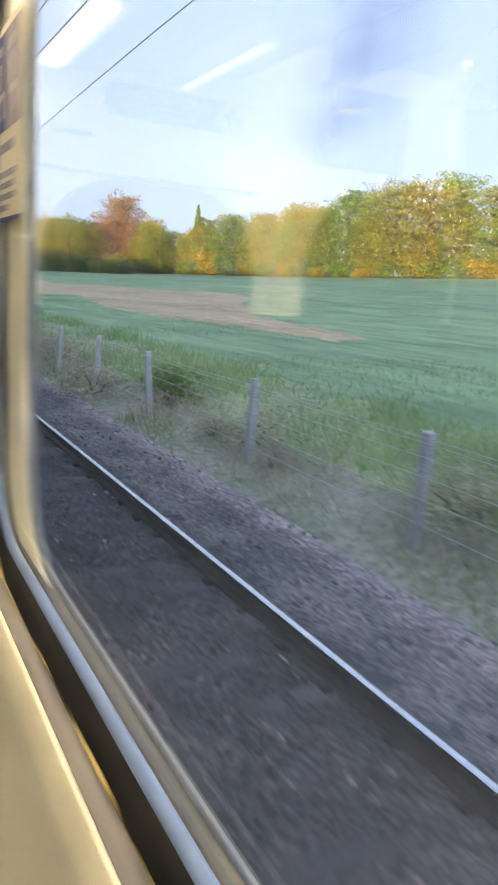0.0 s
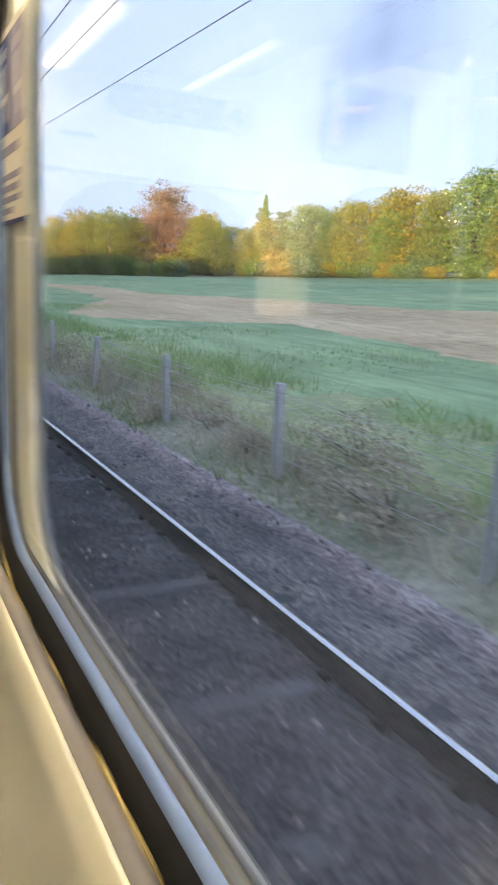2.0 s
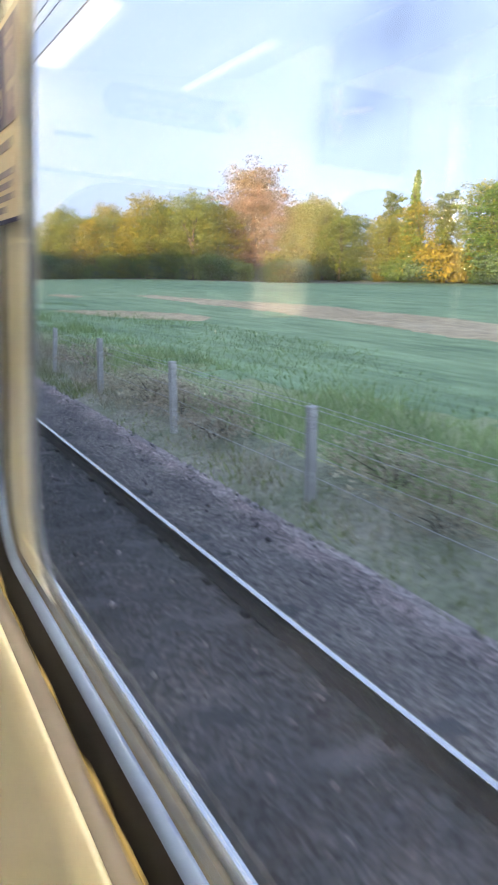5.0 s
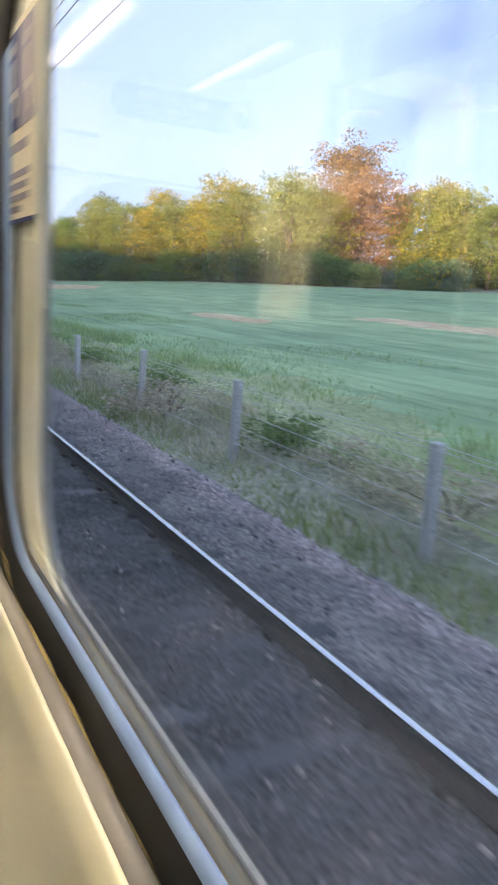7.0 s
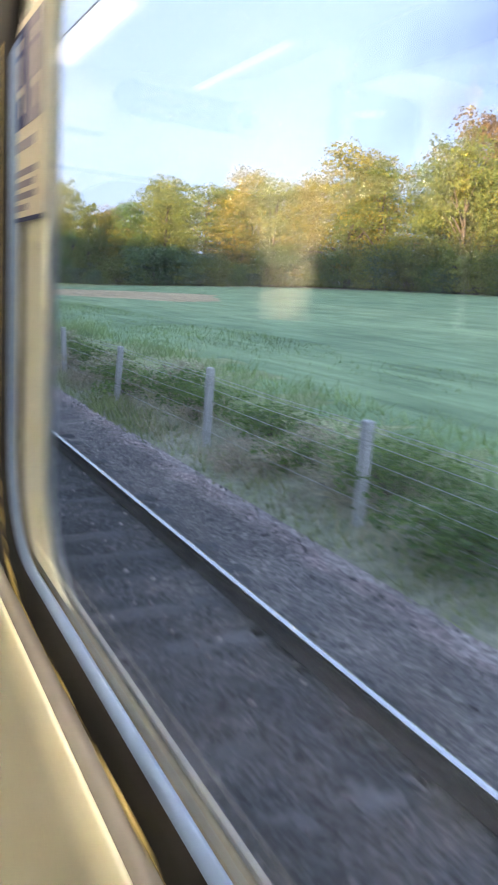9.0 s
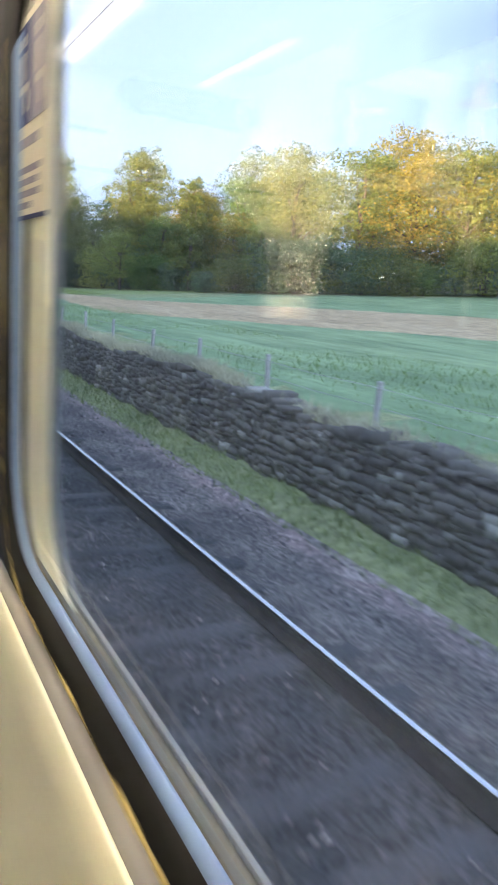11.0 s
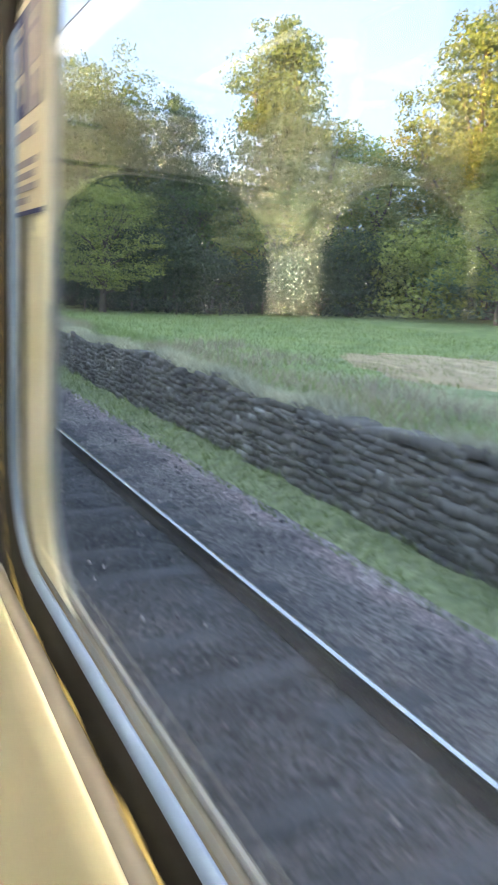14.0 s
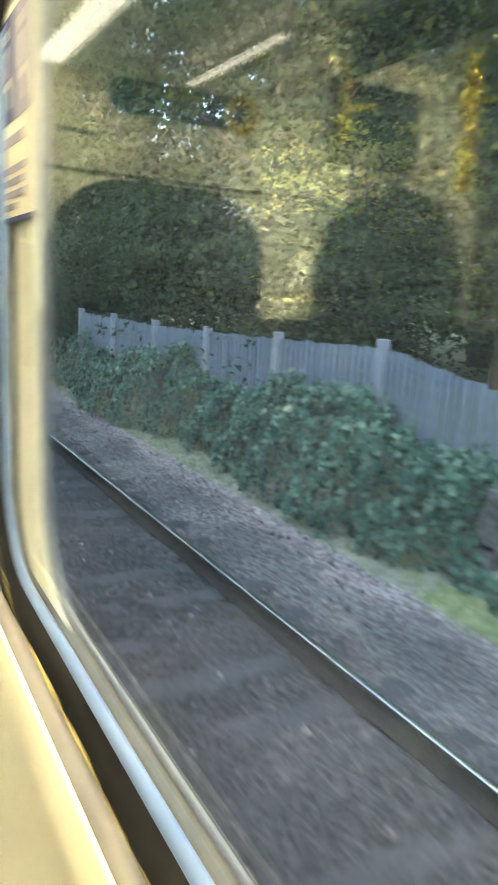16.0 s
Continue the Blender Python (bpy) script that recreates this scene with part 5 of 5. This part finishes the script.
# single trees that stand out: kind, x, y, height, spread
for kind, x, y, h, spread in (
        ("spire", 96.5, 217.5, 21, 1.0), ("olive", 90, 238, 16, 1.3), ("yellow", 93, 247, 18, 1.25), ("olive", 88, 229, 13, 1.2), ("olive", 101, 183, 17, 1.0), ("slim", 105, 162, 15, 1.0), ("green", 103, 173, 14, 1.1),
        ("copper", 90, 272, 27, 1.2), ("copper", 84, 258, 20, 1.1), ("gold_shrub", 76, 228, 8, 1.3), ("gold_shrub", 97, 208, 9, 1.2),
        ("mid_yellow", 62, 300, 19, 1.1), ("mid_olive", 66, 253, 18.5, 1.1), ("mid_yellow", 63, 272, 19, 1.3), ("mid_olive", 59, 336, 20, 1.0), ("copper", 50, 338, 14, 0.8),
        ("mid_olive", 51, 310, 18, 1.0), ("slim", 35.3, 306.6, 12.8, 1.0), ("near_olive", 34.3, 321.5, 17.4, 0.95), ("near_olive", 25.2, 330, 17.5, 0.95),
        ("near_round", 14, 338, 15.2, 1.0), ("near_green", 16, 334, 10.5, 1.0)):
    plant(kind, x, y, h, spread)


def along(points, spacing):
    p = np.array(points, dtype=float)
    seg = np.linalg.norm(np.diff(p, axis=0), axis=1)
    s = np.concatenate(((0,), np.cumsum(seg)))
    at = np.arange(spacing * 0.5, s[-1], spacing)
    return [(np.interp(q, s, p[:, 0]), np.interp(q, s, p[:, 1])) for q in at]


ROW_A = ((116, -10), (112, 80), (107, 160), (102, 195), (98, 225), (92, 258))
ROW_B = ((69, 249), (68, 254), (62, 274), (54, 286), (46, 298), (38, 308), (31, 320), (24, 326))
mix_a = ("olive", "yellow", "olive", "green", "olive", "slim", "yellow")
mix_b = ("mid_yellow", "mid_olive", "mid_olive", "mid_green", "mid_yellow", "mid_olive")
for k, (x, y) in enumerate(along(ROW_A, 6.6)):
    tall = 1.38 - 0.23 * float(smooth(150, 190, y))
    plant(mix_a[k % 7], x + rng.normal(0, 2), y + rng.normal(0, 1.5), rng.uniform(9.5, 16) * tall, rng.uniform(1.2, 1.65) / tall ** 0.4)
    if k % 4 == 1:
        plant(mix_a[(k + 3) % 7], x + 12 + rng.normal(0, 3), y + rng.normal(0, 3), rng.uniform(13, 17) * tall, 1.1)
for k, (x, y) in enumerate(along(ROW_B, 6.6)):
    near = np.clip((x - 22) / 40, 0, 1)
    plant(mix_b[k % 6], x + 3 + rng.normal(0, 1.5), y + 3 + rng.normal(0, 1.5), rng.uniform(9, 11.5) + 7 * near, rng.uniform(1.1, 1.35))
    if k % 2:
        plant(mix_b[(k + 2) % 6], x + 10, y + 10, rng.uniform(10, 12) + 6 * near, 1.2)
for k, (x, y) in enumerate(along(((47, 297), (40, 307), (34, 315), (28, 324), (21, 329), (15, 331)), 3.4)):
    plant(("mid_green", "mid_olive", "mid_green", "mid_yellow")[k % 4], x + rng.normal(0, 1), y + rng.normal(0, 1), rng.uniform(5.5, 9.5), 1.35)
for k, (x, y) in enumerate(along(ROW_A, 3.8)):
    plant(("shrub", "gold_shrub", "green_shrub", "shrub", "gold_shrub", "green_shrub")[(k * 7 // 3) % 6], x - 3.5 + rng.normal(0, 1), y, rng.uniform(2.5, 6.0), rng.uniform(1.1, 1.7))
for k, (x, y) in enumerate(along(((74, 221), (67, 245), (64, 262), (58, 277), (49, 284), (42, 294), (36, 300), (32, 308), (27, 318)), 3.2)):
    plant("mid_shrub", x + 1 + rng.normal(0, 0.9), y + 1, rng.uniform(2.4, 7.4), rng.uniform(0.9, 1.4))
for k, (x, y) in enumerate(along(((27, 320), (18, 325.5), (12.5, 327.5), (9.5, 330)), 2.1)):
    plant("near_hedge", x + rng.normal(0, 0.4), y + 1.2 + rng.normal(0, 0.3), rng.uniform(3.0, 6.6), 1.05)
for x, y, h in ((8.8, 330.6, 6.2), (9.0, 339, 4.8), (12.3, 326.2, 7.0), (22.5, 326.5, 6.5), (29, 313.2, 7.2)):
    plant("near_lime", x, y, h)
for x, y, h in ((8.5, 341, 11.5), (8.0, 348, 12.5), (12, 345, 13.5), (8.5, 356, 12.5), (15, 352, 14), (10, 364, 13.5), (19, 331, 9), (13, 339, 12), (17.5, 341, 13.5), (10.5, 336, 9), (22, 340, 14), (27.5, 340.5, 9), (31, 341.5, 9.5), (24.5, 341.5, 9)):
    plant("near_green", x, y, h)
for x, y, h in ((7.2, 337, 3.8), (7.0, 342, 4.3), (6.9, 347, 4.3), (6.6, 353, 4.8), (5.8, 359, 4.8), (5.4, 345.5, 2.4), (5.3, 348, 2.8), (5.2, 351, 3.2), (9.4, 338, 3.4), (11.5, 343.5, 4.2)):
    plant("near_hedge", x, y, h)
for y, h in ((13, 0.9), (44, 1.0), (95, 0.9)):
    plant("fence_bush", 5.15 + rng.normal(0, 0.2), y, h)
for y in np.concatenate((np.arange(136, 178, 5.3), np.arange(180, 213, 1.7))):
    plant("fence_bush", 5.6 + rng.normal(0, 0.2), y, rng.uniform(0.45, 0.8), rng.uniform(1.6, 2.3))
plant("fence_bush", 4.75, 66.3, 0.85, 1.1)
plant("fence_bush", 5.5, 68.6, 1.35, 0.8)
for y in np.arange(-2, 215, 1.9):
    if abs(y - MAST_Y) > 2.2:
        plant("bramble", 5.25 + rng.normal(0, 0.3), y + rng.normal(0, 0.7), rng.uniform(0.4, 0.95), rng.uniform(0.9, 1.6))

# ---- grasses, ivy ----


def scatter(n, x0, x1, y0, y1, power=1.0):
    x = x0 + (x1 - x0) * rng.uniform(size=n) ** power
    y = rng.uniform(y0, y1, n)
    return np.column_stack((x, y, ground_height(x, y) - 0.02))


def grass(name, n, x0, x1, y0, y1, h0, h1, width, species, label, clump=0.0, lean=0.35):
    p = scatter(n, x0, x1, y0, y1)
    h = rng.uniform(h0, h1, n)
    if clump:
        d = pts_noise(p[:, :2], clump, 3.3 + x0)
        keep = d + rng.normal(0, 0.12, n) > -0.08
        p, h, d = p[keep], h[keep], d[keep]
        h = h * (0.7 + 0.8 * np.clip(d, 0, 1))
    ob = part(name, blade_mesh(name, p, h, width, LEAF[species], lean), LEAF[species])
    return tagged(ob, label, "grass", kind="stuff")


grass("dry_grass", 40000, 4.45, 6.0, -6, 216, 0.15, 0.6, 0.008, "dry", "pale dead grass and weed stems on the verge", 0.5, 0.5)
grass("dry_stems", 3200, 4.9, 6.3, -6, 216, 0.6, 1.2, 0.006, "dry", "tall dead weed stalks leaning by the fence", 0.4, 0.55)
grass("verge_grass", 26000, 4.25, 5.1, -6, 216, 0.07, 0.25, 0.011, "grass", "low green grass at the ballast's edge", 0.35, 0.5)
grass("verge_grass", 50000, 5.5, 9.0, -6, 216, 0.2, 0.65, 0.019, "rank", "rank green grass along the field's edge", 0.25, 0.5)
grass("verge_grass", 22000, 4.25, 4.9, 118, 216, 0.08, 0.3, 0.012, "grass", "low green grass at the ballast's edge", 0.3, 0.5)
grass("verge_grass", 30000, 4.18, 4.92, 214, 331, 0.05, 0.15, 0.010, "grass", "mown-looking green grass strip below the wall", 0, 0.5)
grass("meadow_grass", 26000, 5.3, 9.2, 278, 330, 0.08, 0.28, 0.012, "lush", "bright green meadow grass behind the wall", 0, 0.5)
grass("meadow_grass", 16000, 9.2, 23, 298, 326, 0.08, 0.20, 0.016, "lush", "bright green meadow grass behind the wall", 0, 0.5)
grass("dry_grass", 11000, 5.3, 6.2, 216, 331, 0.25, 0.6, 0.011, "dry", "pale dry grass standing behind the wall", 0.4, 0.3)
grass("dry_grass", 9000, 6.6, 11.5, 284, 308, 0.2, 0.5, 0.012, "dry", "pale dry grass mixed into the meadow", 0.3, 0.45)
grass("dry_grass", 8000, 5.75, 8.5, 314, 331, 0.25, 0.6, 0.010, "dry", "pale dry grass behind the timber rails", 0.4, 0.4)
grass("verge_grass", 3500, 4.2, 4.9, 331, 362, 0.05, 0.2, 0.012, "grass", "thin green grass below the ivy bank", 0.5, 0.5)
grass("crop_leaves", 60000, 6.6, 16.5, -6, 282, 0.08, 0.22, 0.017, "crop", "blue-green young cereal crop", 0.12, 0.5)

n = 52000
wy = rng.uniform(WALL_Y0, WALL_Y1, n)
roots = np.column_stack((rng.uniform(WALL_X0 + 0.05, WALL_X1 - 0.02, n), wy, wall_top(wy) + 0.02))
keep = np.array([soft_noise(0, y, 0.35, 2.2) for y in wy]) + rng.normal(0, 0.1, n) > -0.3
ob = part("wall_top_grass", blade_mesh("wall_top_grass", roots[keep], rng.uniform(0.06, 0.26, keep.sum()), 0.014, LEAF["straw"], 0.6), LEAF["straw"])
tagged(ob, "dry grass and moss along the wall's top", "grass", kind="stuff")


def ivy_bank():
    n = 36000
    y = rng.uniform(330.2, 360, n)
    u = rng.uniform(0, 1, n)
    front = 4.55 + 0.2 * np.sin(y * 0.9) - 0.2 * smooth(334, 342, y)
    crest = 1.12 + 0.22 * np.sin(y * 1.3 + 1) + 0.12 * np.sin(y * 3.7) - 0.12 * smooth(339, 347, y)
    start = smooth(330.0, 331.3, y)
    x = front + (5.55 - front) * u ** 1.5
    z = 0.02 + (crest * start - 0.05) * np.sin(np.clip(u * 1.35, 0, 1) * math.pi / 2) + rng.normal(0, 0.06, n)
    nrm = np.column_stack((-np.ones(n), rng.normal(0, 0.4, n), 0.7 + rng.normal(0, 0.4, n)))
    lump = 0.10 * np.sin(y * 5.1 + u * 4) + 0.08 * np.sin(y * 11 - u * 7)
    p = np.column_stack((x - lump, y, z + lump * 0.5))
    bank = tagged(new("ivy_bank"), "thick bluish-green ivy covering a bank below the fence", "ivy")
    part("leaves", leaf_mesh("leaves", p, nrm, rng.uniform(0.05, 0.12, n), LEAF["ivy"], 0.9), LEAF["ivy"], bank)
    runs = []
    for k in range(60):
        yy = rng.uniform(331, 359)
        runs.append(([(4.8, yy, 0.0), (5.0, yy + 0.2, 0.5), (5.3, yy + 0.3, 0.9)], [0.012, 0.01, 0.006]))
    part("stems", tubes_mesh("stems", runs, M_BARK, 4), M_BARK, bank)
    return bank


ivy_bank()
